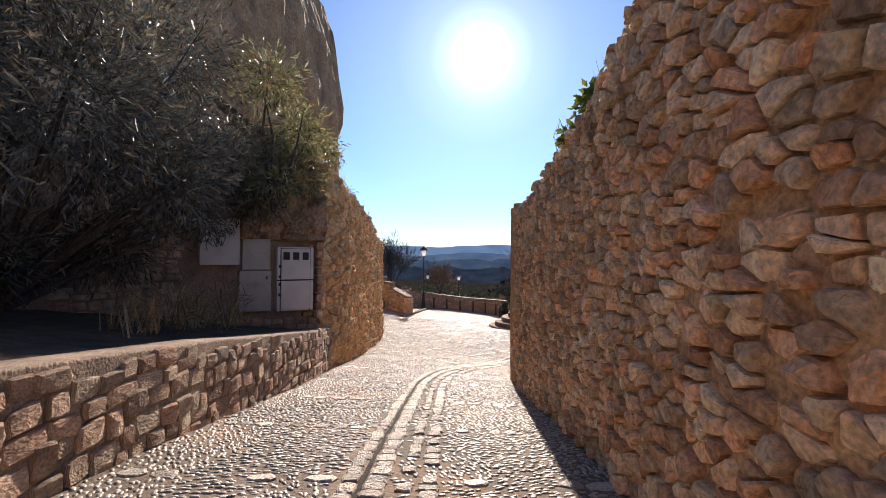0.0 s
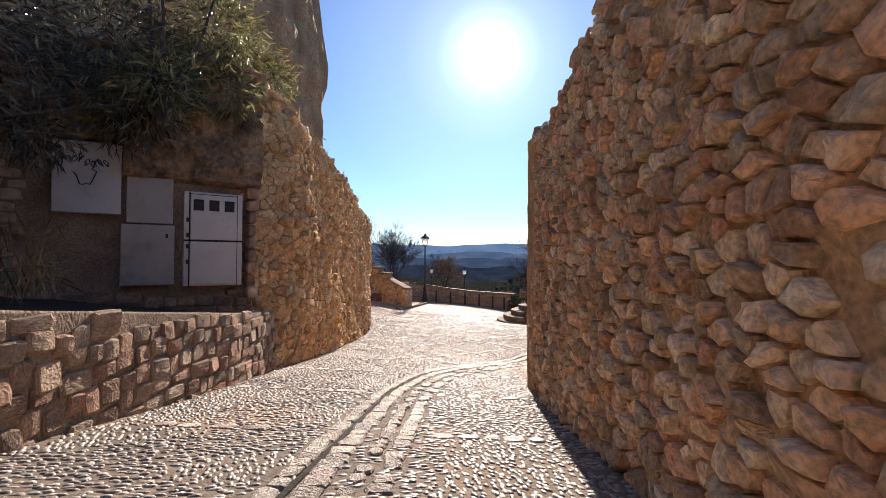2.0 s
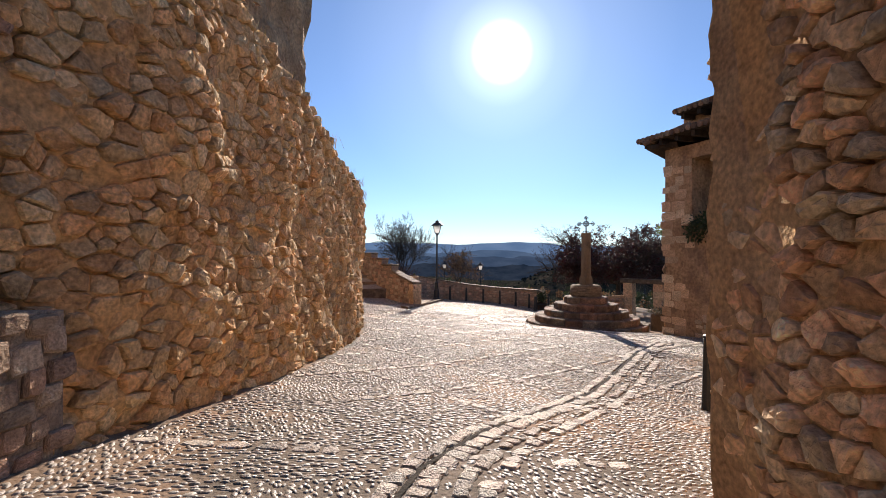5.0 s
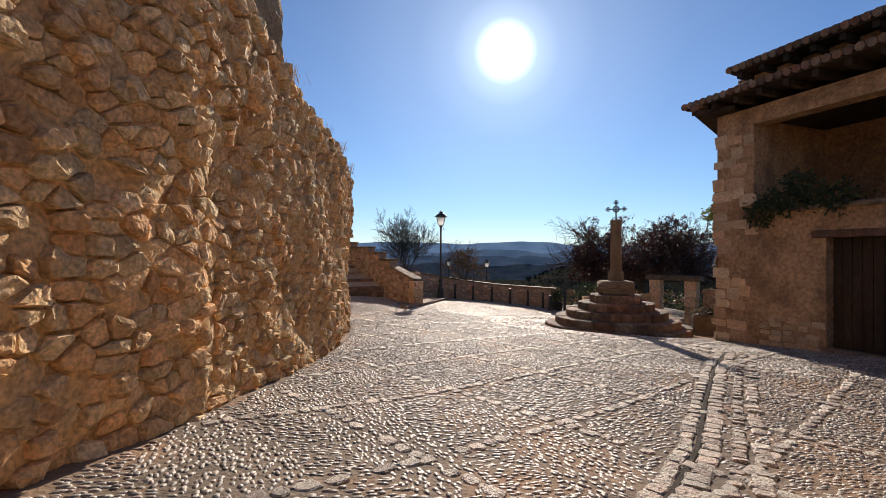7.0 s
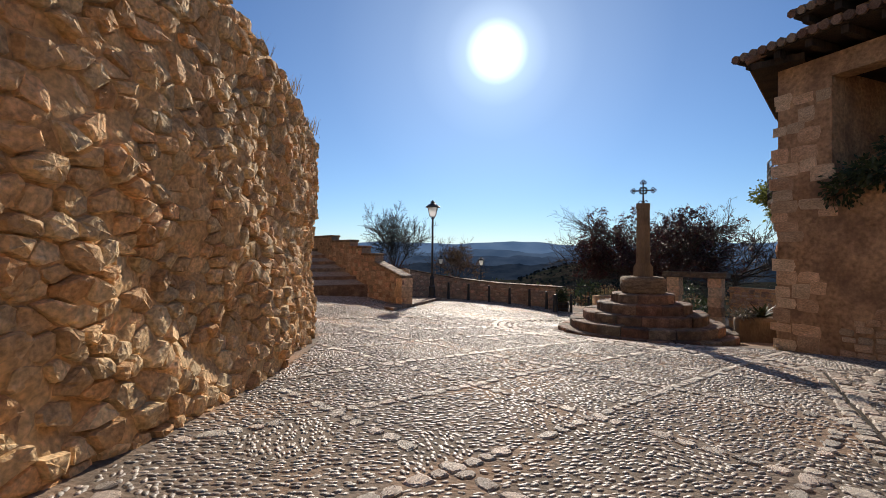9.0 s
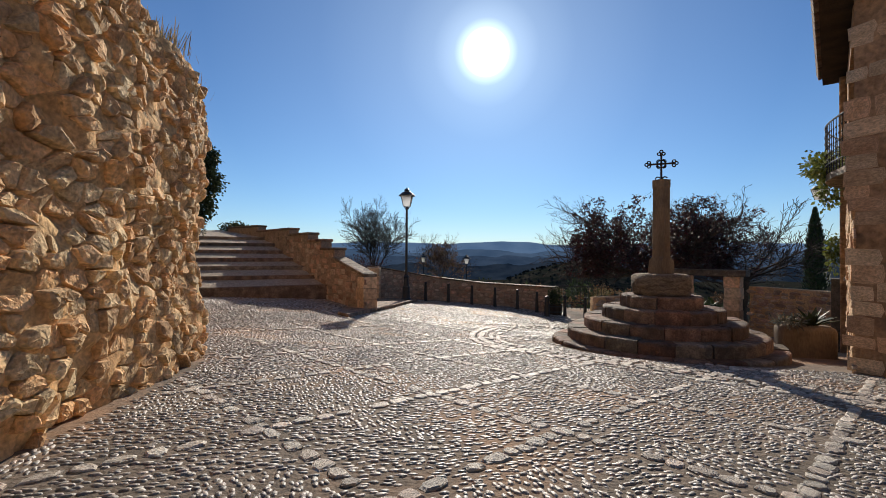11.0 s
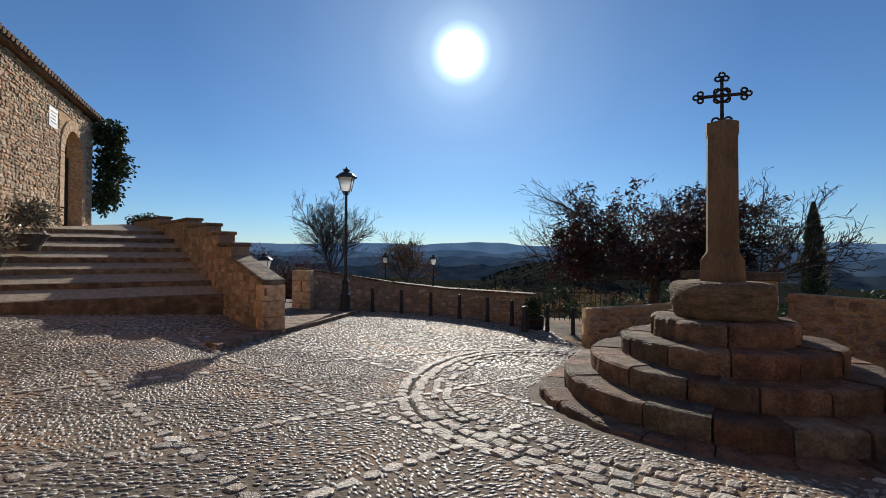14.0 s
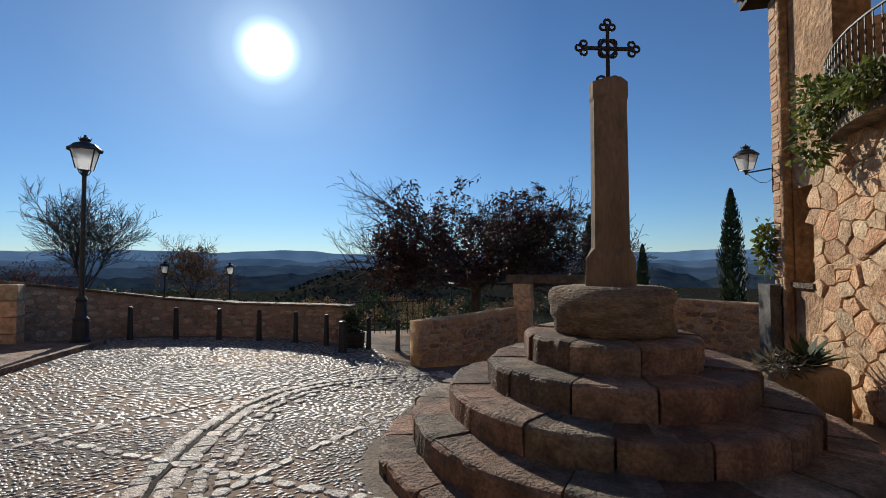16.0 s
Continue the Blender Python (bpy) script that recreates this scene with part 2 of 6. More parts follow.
def plain(name, colour, rough=0.5, glow=0.0):
    m = bpy.data.materials.new(name)
    m.use_nodes = True
    b = m.node_tree.nodes["Principled BSDF"]
    b.inputs["Base Color"].default_value = (*colour, 1)
    b.inputs["Roughness"].default_value = rough
    if rough == 1.0:
        b.inputs["Specular IOR Level"].default_value = 0.0
    if glow:
        b.inputs["Emission Color"].default_value = (*colour, 1)
        b.inputs["Emission Strength"].default_value = glow
    return m


M_GLASS = material("frosted_lantern_glass", (0.90, 0.89, 0.86), (0.95, 0.94, 0.92), 6, 0.4, 0, 40, sheet=0.88, grit=0.03)
gn, gl = M_GLASS.node_tree.nodes, M_GLASS.node_tree.links
clear, half = gn.new("ShaderNodeBsdfTransparent"), gn.new("ShaderNodeMixShader")
frost = gn["Material Output"].inputs["Surface"].links[0].from_socket
half.inputs[0].default_value = 0.5
gl.new(frost, half.inputs[1])
gl.new(clear.outputs[0], half.inputs[2])
gl.new(half.outputs[0], gn["Material Output"].inputs["Surface"])
M_PAINT = plain("black_spray_paint", (0.03, 0.03, 0.035), 0.6)
M_LINE = plain("dark_lettering", (0.12, 0.11, 0.10), 0.6)


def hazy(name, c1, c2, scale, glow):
    """Distant country, mottled woods and fields, with blue haze put into colour and glow."""
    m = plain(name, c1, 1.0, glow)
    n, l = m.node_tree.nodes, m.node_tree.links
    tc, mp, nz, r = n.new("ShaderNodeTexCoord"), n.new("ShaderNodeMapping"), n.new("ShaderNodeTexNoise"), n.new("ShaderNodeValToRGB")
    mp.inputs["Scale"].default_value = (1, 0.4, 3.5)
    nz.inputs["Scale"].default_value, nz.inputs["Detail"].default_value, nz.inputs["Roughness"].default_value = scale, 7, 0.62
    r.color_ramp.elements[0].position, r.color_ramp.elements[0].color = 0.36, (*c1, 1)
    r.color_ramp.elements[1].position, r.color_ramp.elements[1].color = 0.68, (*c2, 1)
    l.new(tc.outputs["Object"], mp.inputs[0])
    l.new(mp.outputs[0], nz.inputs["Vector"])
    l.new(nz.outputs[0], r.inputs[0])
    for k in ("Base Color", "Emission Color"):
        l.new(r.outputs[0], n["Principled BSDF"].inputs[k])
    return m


# haze painted in: each farther layer is bluer, paler and glows more
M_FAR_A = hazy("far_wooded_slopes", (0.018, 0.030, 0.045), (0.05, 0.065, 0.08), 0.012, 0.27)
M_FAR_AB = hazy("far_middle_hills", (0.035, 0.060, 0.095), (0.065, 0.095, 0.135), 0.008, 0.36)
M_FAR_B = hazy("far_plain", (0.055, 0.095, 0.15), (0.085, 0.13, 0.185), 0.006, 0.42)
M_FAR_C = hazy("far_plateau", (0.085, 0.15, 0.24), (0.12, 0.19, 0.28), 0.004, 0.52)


# ---- mesh tools ----
def whole_place(ob):
    v = Vector((0, 0, 0))
    while ob is not None:
        v += ob.location
        ob = ob.parent
    return v


class Geo:
    """Points and faces of one mesh, in world metres."""

    def __init__(self):
        self.v, self.f = [], []

    def add(self, pts, faces):
        k = len(self.v)
        self.v.extend([tuple(p) for p in pts])
        self.f.extend([tuple(i + k for i in q) for q in faces])

    def obox(self, o, u, s0, s1, n0, n1, z0, z1, z0b=None, z1b=None):
        """A box along the ground direction u: s along it, n to its left, z up; z0b, z1b at the s1 end."""
        u = Vector((u[0], u[1])).normalized()
        n = Vector((-u.y, u.x))
        z0b, z1b = z0 if z0b is None else z0b, z1 if z1b is None else z1b
        p = []
        for s, za, zb in ((s0, z0, z1), (s1, z0b, z1b)):
            for m, z in ((n0, za), (n1, za), (n1, zb), (n0, zb)):
                q = Vector((o[0], o[1])) + u * s + n * m
                p.append((q.x, q.y, z))
        self.add(p, [(0, 1, 2, 3), (7, 6, 5, 4), (0, 4, 5, 1), (1, 5, 6, 2), (2, 6, 7, 3), (3, 7, 4, 0)])
        return self

    def box(self, c, size):
        return self.obox((c[0], c[1]), (1, 0), -size[0] / 2, size[0] / 2, -size[1] / 2, size[1] / 2, c[2] - size[2] / 2, c[2] + size[2] / 2)

    def tube(self, a, b, ra, rb, n=6, caps=True):
        a, b = Vector(a), Vector(b)
        d = (b - a)
        if d.length < 1e-6:
            return self
        d.normalize()
        x = d.orthogonal().normalized()
        y = d.cross(x)
        pts = []
        for c, r in ((a, ra), (b, rb)):
            pts += [c + (x * math.cos(6.2832 * i / n) + y * math.sin(6.2832 * i / n)) * r for i in range(n)]
        fs = [(i, (i + 1) % n, n + (i + 1) % n, n + i) for i in range(n)]
        if caps:
            fs += [tuple(reversed(range(n))), tuple(range(n, 2 * n))]
        self.add(pts, fs)
        return self

    def lathe(self, c, prof, n=20, squash=1.0, turn=0.0, wob=0.0):
        """prof: (radius, z) from bottom to top round the upright axis at c."""
        k = len(prof)
        pts = []
        for r, z in prof:
            for i in range(n):
                a = turn + 6.28318 * i / n
                rr = r * (1 + wob * noise.noise(Vector((math.cos(a) * 1.7, math.sin(a) * 1.7, z * 3))))
                pts.append((c[0] + rr * math.cos(a), c[1] + rr * squash * math.sin(a), c[2] + z))
        fs = [(j * n + i, j * n + (i + 1) % n, (j + 1) * n + (i + 1) % n, (j + 1) * n + i) for j in range(k - 1) for i in range(n)]
        fs += [tuple(reversed(range(n))), tuple(range((k - 1) * n, k * n))]
        self.add(pts, fs)
        return self

    def path(self, pts, r, n=6):
        for a, b in zip(pts, pts[1:]):
            self.tube(a, b, r, r, n)
        return self

    def mesh(self, name, mat, smooth=False, off=(0, 0, 0)):
        me = bpy.data.meshes.new(name)
        o = Vector(off)
        me.from_pydata([(p[0] - o.x, p[1] - o.y, p[2] - o.z) for p in self.v], [], self.f)
        me.materials.append(mat)
        if smooth:
            me.polygons.foreach_set("use_smooth", [True] * len(me.polygons))
        me.update()
        return me


def part(name, g, mat, parent=None, label="", smooth=False, kind=""):
    ob = new(name, g.mesh(name, mat, smooth, whole_place(parent)))
    ob.parent = parent
    return tagged(ob, label, kind=kind)


def soften(ob, width, segs=2):
    b = ob.modifiers.new("bevel", "BEVEL")
    b.width, b.segments, b.limit_method, b.angle_limit = width, segs, "ANGLE", radians(40)
    return ob


def thing(name, at, label, category, group="", kind=""):
    ob = new(name)
    ob.location = at
    ob.empty_display_size = 0.2
    return tagged(ob, label, category, group, kind)


def structure(name, g, mat, label, category, smooth=False):
    return tagged(new(name, g.mesh(name, mat, smooth)), label, category, kind="structure")


def lerp_table(t, x):
    if x <= t[0][0]:
        return t[0][1]
    for (a, va), (b, vb) in zip(t, t[1:]):
        if x <= b:
            k = (x - a) / (b - a)
            return va + (vb - va) * k
    return t[-1][1]


def along(pts):
    """A function from distance to point and unit direction along a ground line."""
    ps = [Vector(p) for p in pts]
    ls = [0.0]
    for a, b in zip(ps, ps[1:]):
        ls.append(ls[-1] + (b - a).length)

    def at(s):
        s = max(0.0, min(ls[-1] - 1e-6, s))
        for i in range(len(ps) - 1):
            if s <= ls[i + 1]:
                d = (ps[i + 1] - ps[i]) / (ls[i + 1] - ls[i])
                return ps[i] + d * (s - ls[i]), d
        return ps[-1], d
    return at, ls[-1]


# ---- the lie of the ground ----
Z_MID = [(-14, 1.3), (-6, 0.65), (0, 0.02), (4, -0.42), (5.5, -0.64), (8, -1.0), (11, -1.38), (14, -1.71), (16, -1.84), (18, -1.92), (20, -2.01), (22, -2.12), (24, -2.23),
         (26, -2.36), (28, -2.46), (30, -2.58), (33, -2.68), (36, -2.73), (40, -2.82)]
Z_TILT = [(-14, -0.03), (12, -0.045), (14.5, -0.06), (18, -0.017), (22.5, -0.03), (27.5, -0.06), (30, -0.09), (34, -0.085), (38, -0.06)]


def plaza_z(x, y):
    xx = max(-4.0, min(7.0, x))
    z = lerp_table(Z_MID, y) + lerp_table(Z_TILT, y) * xx
    if x < -2 and y > 25:
        z += 0.05 * (min(-x, 9.0) - 2) * min(1.0, (y - 25) / 3)
    return z


def land_z(x, y):
    """The plaza, and the hillside that falls away beyond it."""
    dx, dy = max(0.0, x - 12.5, -15 - x), max(0.0, y - 39.6, -12 - y)
    d = math.hypot(dx, dy)
    z = plaza_z(x, min(max(y, -14), 40))
    if d <= 0:
        return z
    z -= min(d, 2.0) * 0.5
    z -= 0.06 * min(max(d - 2, 0), 22)
    z -= 0.34 * min(max(d - 24, 0), 130)
    z -= 0.05 * min(max(d - 154, 0), 200)
    w = min(1.0, d / 60)
    z += w * 5 * noise.noise(Vector((x / 45, y / 45, 0.3)))
    w2 = min(1.0, max(0.0, (d - 120) / 200))
    z += w2 * 26 * noise.noise(Vector((x / 210, y / 210, 4.1)))
    # the wooded knoll in the valley
    k = math.exp(-(((x - 110) / 95) ** 2 + ((y - 480) / 110) ** 2))
    k2 = math.exp(-(((x - 210) / 160) ** 2 + ((y - 520) / 130) ** 2))
    z += 36 * k + 24 * k2
    if d > 900:
        z -= 0.015 * (d - 900)
    return z


def spread(lo, hi, step, far, grow=1.18):
    a = list(np.arange(lo, hi + 1e-6, step))
    s, p = step, hi
    while p < far:
        s *= grow
        p += s
        a.append(p)
    s, p = step, lo
    while p > -far:
        s *= grow
        p -= s
        a.insert(0, p)
    return a


gx, gy = spread(-4, 8.5, 0.3, 4600), spread(-3, 40, 0.3, 4600)
g = Geo()
g.v = [(x, y, land_z(x, y)) for y in gy for x in gx]
nx = len(gx)
for j in range(len(gy) - 1):
    for i in range(nx - 1):
        g.f.append((j * nx + i, j * nx + i + 1, (j + 1) * nx + i + 1, (j + 1) * nx + i))
ground = structure("ground", g, M_GROUND, "cobbled plaza of earth and river pebbles above a scrubby valley", "ground", True)
ground.data.materials.append(M_LAND)
for p in ground.data.polygons:
    c = p.center
    if c.x > 12.5 or c.x < -15 or c.y > 39.6 or c.y < -12:
        p.material_index = 1

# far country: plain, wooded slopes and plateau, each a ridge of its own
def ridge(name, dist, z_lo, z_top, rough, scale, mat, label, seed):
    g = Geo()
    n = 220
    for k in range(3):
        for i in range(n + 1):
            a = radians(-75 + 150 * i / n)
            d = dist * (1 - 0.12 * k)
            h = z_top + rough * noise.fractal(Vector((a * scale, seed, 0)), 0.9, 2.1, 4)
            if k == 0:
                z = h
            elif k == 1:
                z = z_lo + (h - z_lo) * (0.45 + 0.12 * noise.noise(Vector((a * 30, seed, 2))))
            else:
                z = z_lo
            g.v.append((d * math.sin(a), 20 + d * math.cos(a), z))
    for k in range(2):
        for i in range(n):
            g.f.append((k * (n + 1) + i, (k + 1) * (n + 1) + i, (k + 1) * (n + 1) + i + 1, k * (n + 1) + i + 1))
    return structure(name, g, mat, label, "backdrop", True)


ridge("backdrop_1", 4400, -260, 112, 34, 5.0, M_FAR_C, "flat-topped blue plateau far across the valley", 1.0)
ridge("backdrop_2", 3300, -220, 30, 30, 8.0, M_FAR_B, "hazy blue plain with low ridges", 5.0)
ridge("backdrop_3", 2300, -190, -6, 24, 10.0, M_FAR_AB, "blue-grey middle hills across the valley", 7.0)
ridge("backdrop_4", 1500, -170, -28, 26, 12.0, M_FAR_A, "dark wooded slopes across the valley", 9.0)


# ---- stones ----
def stone_template(seed, n=9, square=0.0):
    """An irregular broken stone of about unit width and height; x along the wall, z up, y outward."""
    r = random.Random(seed)
    ring = []
    for i in range(n):
        a = 6.28318 * (i + (0.5 if square < 0.5 else 0.0) + r.uniform(-0.32, 0.32) * (1 - 0.85 * square)) / n
        c, q = math.cos(a), math.sin(a)
        k = 0.5 / max(abs(c), abs(q))
        k = (0.53 * (1 - square) + k * square) * r.uniform(0.66 + 0.27 * square, 1.2 - 0.16 * square)
        ring.append((c * k, q * k))
    pts, fs = [], []
    tx, tz = r.uniform(-0.55, 0.55), r.uniform(-0.55, 0.55)
    for sc, dep in ((1.0, -0.8), (1.0, 0.30), (0.80, 0.80)):
        for x, z in ring:
            x2, z2 = x * sc, z * sc
            pts.append((x2, dep + (x2 * tx + z2 * tz + r.uniform(-0.14, 0.14) if dep > 0 else 0), z2))
    pts.append((r.uniform(-0.15, 0.15), 0.88 + r.uniform(-0.12, 0.12), r.uniform(-0.15, 0.15)))
    for j in range(2):
        fs += [(j * n + i, j * n + (i + 1) % n, (j + 1) * n + (i + 1) % n, (j + 1) * n + i) for i in range(n)]
    fs += [(2 * n + i, 2 * n + (i + 1) % n, 3 * n) for i in range(n)]
    return pts, fs


ROUGH = [stone_template(k, 7, 0.62) for k in range(14)]
BLOCKY = [stone_template(80 + k, 8, 0.72) for k in range(14)]
SQUARE = [stone_template(50 + k, 8, 0.86) for k in range(10)]


def template_meshes(name, temps, mat):
    out = []
    for pts, fs in temps:
        g = Geo()
        g.add(pts, fs)
        me = g.mesh(name, mat)
        out.append(me)
    return out


ME_ROUGH = template_meshes("stone", ROUGH, M_RUBBLE)
ME_BLOCK = template_meshes("stone", SQUARE, M_BLOCK)
ME_ASHLAR = template_meshes("stone", SQUARE, M_ASHLAR)
ME_SETT = template_meshes("sett", ROUGH, M_SETT)
ME_DRAIN = template_meshes("drain_stone", BLOCKY, M_DRAIN)
ME_BLOCK_R = template_meshes("stone", ROUGH, M_BLOCK)
ME_BLOCK_B = template_meshes("stone", BLOCKY, M_BLOCK)


def joined(name, items, temps, mat, parent, label=""):
    """Many pieces in one mesh. items: (template index, matrix)."""
    vs, fs, k = [], [], 0
    arr = [np.array(t[0]) for t in temps]
    for i, m in items:
        a = np.array(m)
        p = arr[i] @ a[:3, :3].T + a[:3, 3]
        vs.append(p)
        fs.extend([tuple(q + k for q in f) for f in temps[i][1]])
        k += len(p)
    if not vs:
        return None
    me = bpy.data.meshes.new(name)
    me.from_pydata(np.concatenate(vs).tolist(), [], fs)
    me.materials.append(mat)
    ob = new(name, me)
    ob.parent = parent
    return tagged(ob, label, kind="stuff")


def lay(items, temps, meshes, far_mat, parent, name, near, label, cap=300):
    """The near pieces as parts, the rest joined. near: a test on the place."""
    first, rest = [], []
    for it in items:
        (first if len(first) < cap and near(it[1].translation) else rest).append(it)
    back_off = Matrix.Translation(-whole_place(parent))
    first, rest = [(i, back_off @ m) for i, m in first], [(i, back_off @ m) for i, m in rest]
    for i, m in first:
        ob = new(name, meshes[i])
        ob.parent = parent
        ob.matrix_basis = m
    joined(name + "s", rest, temps, far_mat, parent, label)


def stone_matrix(p, d, side, w, h, dep, rnd, tilt=8):
    """side +1: outward is to the left of d."""
    a = math.atan2(d[1], d[0])
    m = Matrix.Translation(p) @ Matrix.Rotation(a, 4, "Z")
    if side < 0:
        m = m @ Matrix.Rotation(math.pi, 4, "Z")
    m = m @ Matrix.Rotation(radians(rnd.uniform(-tilt, tilt)), 4, "Y") @ Matrix.Rotation(radians(rnd.uniform(-0.8, 0.8) * tilt), 4, "X") @ Matrix.Rotation(radians(rnd.uniform(-0.6, 0.6) * tilt), 4, "Z")
    return m @ Matrix.Diagonal((w, dep, h, 1))


def masonry(line, z_lo, z_hi, side, seed, w=(0.16, 0.42), h=(0.11, 0.22), dep=(0.03, 0.09), fill=0.97, temps=14, tilt=8, relief=0.0, holes=(), size=None, skip=0.0, proud=0.0):
    """Stones laid in rough courses on the face along line. holes: (s0, s1, z0, z1) left free."""
    rnd = random.Random(seed)
    at, total = along(line)
    out = []
    lo = min(z_lo(s * 0.5) for s in range(int(total * 2) + 1))
    hi = max(z_hi(s * 0.5) for s in range(int(total * 2) + 1))
    z = lo
    while z < hi:
        k = 1.0 if size is None else size(z)
        ch = rnd.uniform(*h) * k
        s = -rnd.uniform(0, 0.2)
        while s < total:
            ww = rnd.uniform(*w) * k
            sc = s + ww / 2
            hh = ch * rnd.uniform(0.75, 1.15)
            zz = z + ch / 2 + rnd.uniform(-0.22, 0.22) * ch + 0.05 * math.sin(sc * 1.7 + seed) 
            if 0 < sc < total and z_lo(sc) - 0.02 < zz < z_hi(sc) - 0.35 * hh and not any(a < sc < b and c < zz < e for a, b, c, e in holes):
                p, d = at(sc)
                q = Vector((p.x, p.y, zz))
                if rnd.random() < skip:
                    s += ww
                    continue
                if relief:
                    nn = Vector((-d.y, d.x, 0)) * side
                    q += nn * (bulge(q, relief) + proud)
                out.append((rnd.randrange(temps), stone_matrix(q, d, side, ww * fill * rnd.uniform(0.9, 1.08), hh * fill, rnd.uniform(*dep), rnd, tilt)))
            s += ww
        z += ch * 0.95
    return out


def cells(w, h, us, vs, rnd, jit=0.42, drop=0.14):
    """Irregular polygons that fill a sheet us by vs, as broken stones fill a wall; rows are staggered."""
    sites, grid = [], {}
    for j in range(-1, int(vs / h) + 2):
        for i in range(-1, int(us / w) + 2):
            if rnd.random() < drop:
                continue
            p = ((i + 0.5 * (j % 2) + rnd.uniform(-jit, jit)) * w, (j + rnd.uniform(-jit, jit)) * h)
            grid.setdefault((i, j), []).append(p)
            sites.append((p, i, j))
    for (x, y), i, j in sites:
        poly = [(x - 1.4 * w, y - 1.4 * h), (x + 1.4 * w, y - 1.4 * h), (x + 1.4 * w, y + 1.4 * h), (x - 1.4 * w, y + 1.4 * h)]
        for di in (-2, -1, 0, 1, 2):
            for dj in (-2, -1, 0, 1, 2):
                for q in grid.get((i + di, j + dj), ()):
                    dx, dy = q[0] - x, (q[1] - y)
                    if abs(dx) + abs(dy) < 1e-9:
                        continue
                    # flatter metric, so that the stones lie on their beds
                    ax, ay = dx, dy * 1.9
                    lim = 0.5 * (ax * dx + ay * dy)
                    out = []
                    for a, b in zip(poly, poly[1:] + poly[:1]):
                        fa, fb = (a[0] - x) * ax + (a[1] - y) * ay - lim, (b[0] - x) * ax + (b[1] - y) * ay - lim
                        if fa <= 0:
                            out.append(a)
                        if fa * fb < 0:
                            k = fa / (fa - fb)
                            out.append((a[0] + (b[0] - a[0]) * k, a[1] + (b[1] - a[1]) * k))
                    poly = out
                    if len(poly) < 3:
                        break
                if len(poly) < 3:
                    break
            if len(poly) < 3:
                break
        if len(poly) >= 3:
            yield (x, y), poly


def broken_facing(line, z_lo, z_hi, side, seed, w, h, dep, relief, parent, near_mat, far_mat, near, gap=0.009, hollow=0.05, calm=0.0, jit=0.42, dressed=0.0):
    """Angular broken stones fitted closely over the face along line; near ones are parts, the rest one mesh."""
    rnd = random.Random(seed)
    at, total = along(line)
    lo = min(z_lo(total * i / 40) for i in range(41))
    hi = max(z_hi(total * i / 40) for i in range(41))
    rest, kept = Geo(), 0
    for (u, v), poly in cells(w, h, total, hi - lo, rnd, jit):
        if not 0.05 < u < total - 0.03 or not z_lo(u) - 0.02 < lo + v < z_hi(u) - 0.02 or rnd.random() < hollow:
            continue
        area = abs(sum(a[0] * b[1] - b[0] * a[1] for a, b in zip(poly, poly[1:] + poly[:1]))) / 2
        if area < 0.15 * w * h:
            continue
        ring = []
        for a, b in zip(poly, poly[1:] + poly[:1]):
            cut = 0.10 - 0.05 * dressed
            ring.append((a[0] * (1 - cut) + b[0] * cut, a[1] * (1 - cut) + b[1] * cut))
            if math.hypot(b[0] - a[0], b[1] - a[1]) > 0.45 * h:
                ring.append((a[0] * cut + b[0] * (1 - cut) + rnd.uniform(-0.006, 0.006), a[1] * cut + b[1] * (1 - cut) + rnd.uniform(-0.006, 0.006)))
        r0 = math.sqrt(area / math.pi)
        D = rnd.uniform(*dep) * (1.0 if u < total - calm else 0.35)
        tx, tz = rnd.gauss(0, 0.24) * (1 - 0.8 * dressed), rnd.gauss(0.05, 0.32) * (1 - 0.8 * dressed)
        p0, d0 = at(u)
        nn = Vector((-d0.y, d0.x, 0)) * side
        n = len(ring)
        pts = []
        for sc, f in ((1 - gap / r0, -0.5), (1 - 1.2 * gap / r0, 0.45), (0.85 + 0.08 * dressed - 0.6 * gap / r0, 1.0), (0.5, 1.12)):
            for a, b in ring:
                x, z = (a - u) * sc, (b - v) * sc
                q, d = at(min(max(u + x, 0), total))
                if u + x < 0 or u + x > total:
                    q = q + d * (u + x - min(max(u + x, 0), total))
                w3 = Vector((q.x, q.y, lo + v + z))
                k = bulge(w3, relief) + (D * f + (x * tx + z * tz) * (0.5 if f > 0 else 0) + (rnd.uniform(-0.13, 0.13) * D if f > 0 else 0))
                pts.append(w3 + nn * k)
        pts.append(sum((Vector(q) for q in pts[3 * n:]), Vector((0, 0, 0))) / n + nn * D * rnd.uniform(-0.05, 0.15))
        fs = [(j * n + i, j * n + (i + 1) % n, (j + 1) * n + (i + 1) % n, (j + 1) * n + i) for j in range(3) for i in range(n)]
        fs += [(3 * n + i, 3 * n + (i + 1) % n, 4 * n) for i in range(n)]
        if side < 0:
            fs = [tuple(reversed(f)) for f in fs]
        fs = [tuple(reversed(f)) for f in fs]
        if kept < 300 and near(Vector((p0.x, p0.y, lo + v))):
            kept += 1
            g = Geo()
            g.add(pts, fs)
            part("stone", g, near_mat, parent)
        else:
            rest.add(pts, fs)
    if rest.v:
        part("stones", rest, far_mat, parent, "rough angular ochre rubble stones", kind="stuff")


def bulge(p, k):
    return k * (noise.noise(Vector((p.x * 0.7, p.y * 0.7, p.z * 0.7))) + 0.5 * noise.noise(Vector((p.x * 2.1, p.y * 2.1, p.z * 2.3))))


def crumble(p):
    return 0.05 * noise.noise(Vector((p.x * 5, p.y * 5, p.z * 6))) + 0.012 * noise.noise(Vector((p.x * 14, p.y * 14, p.z * 15)))


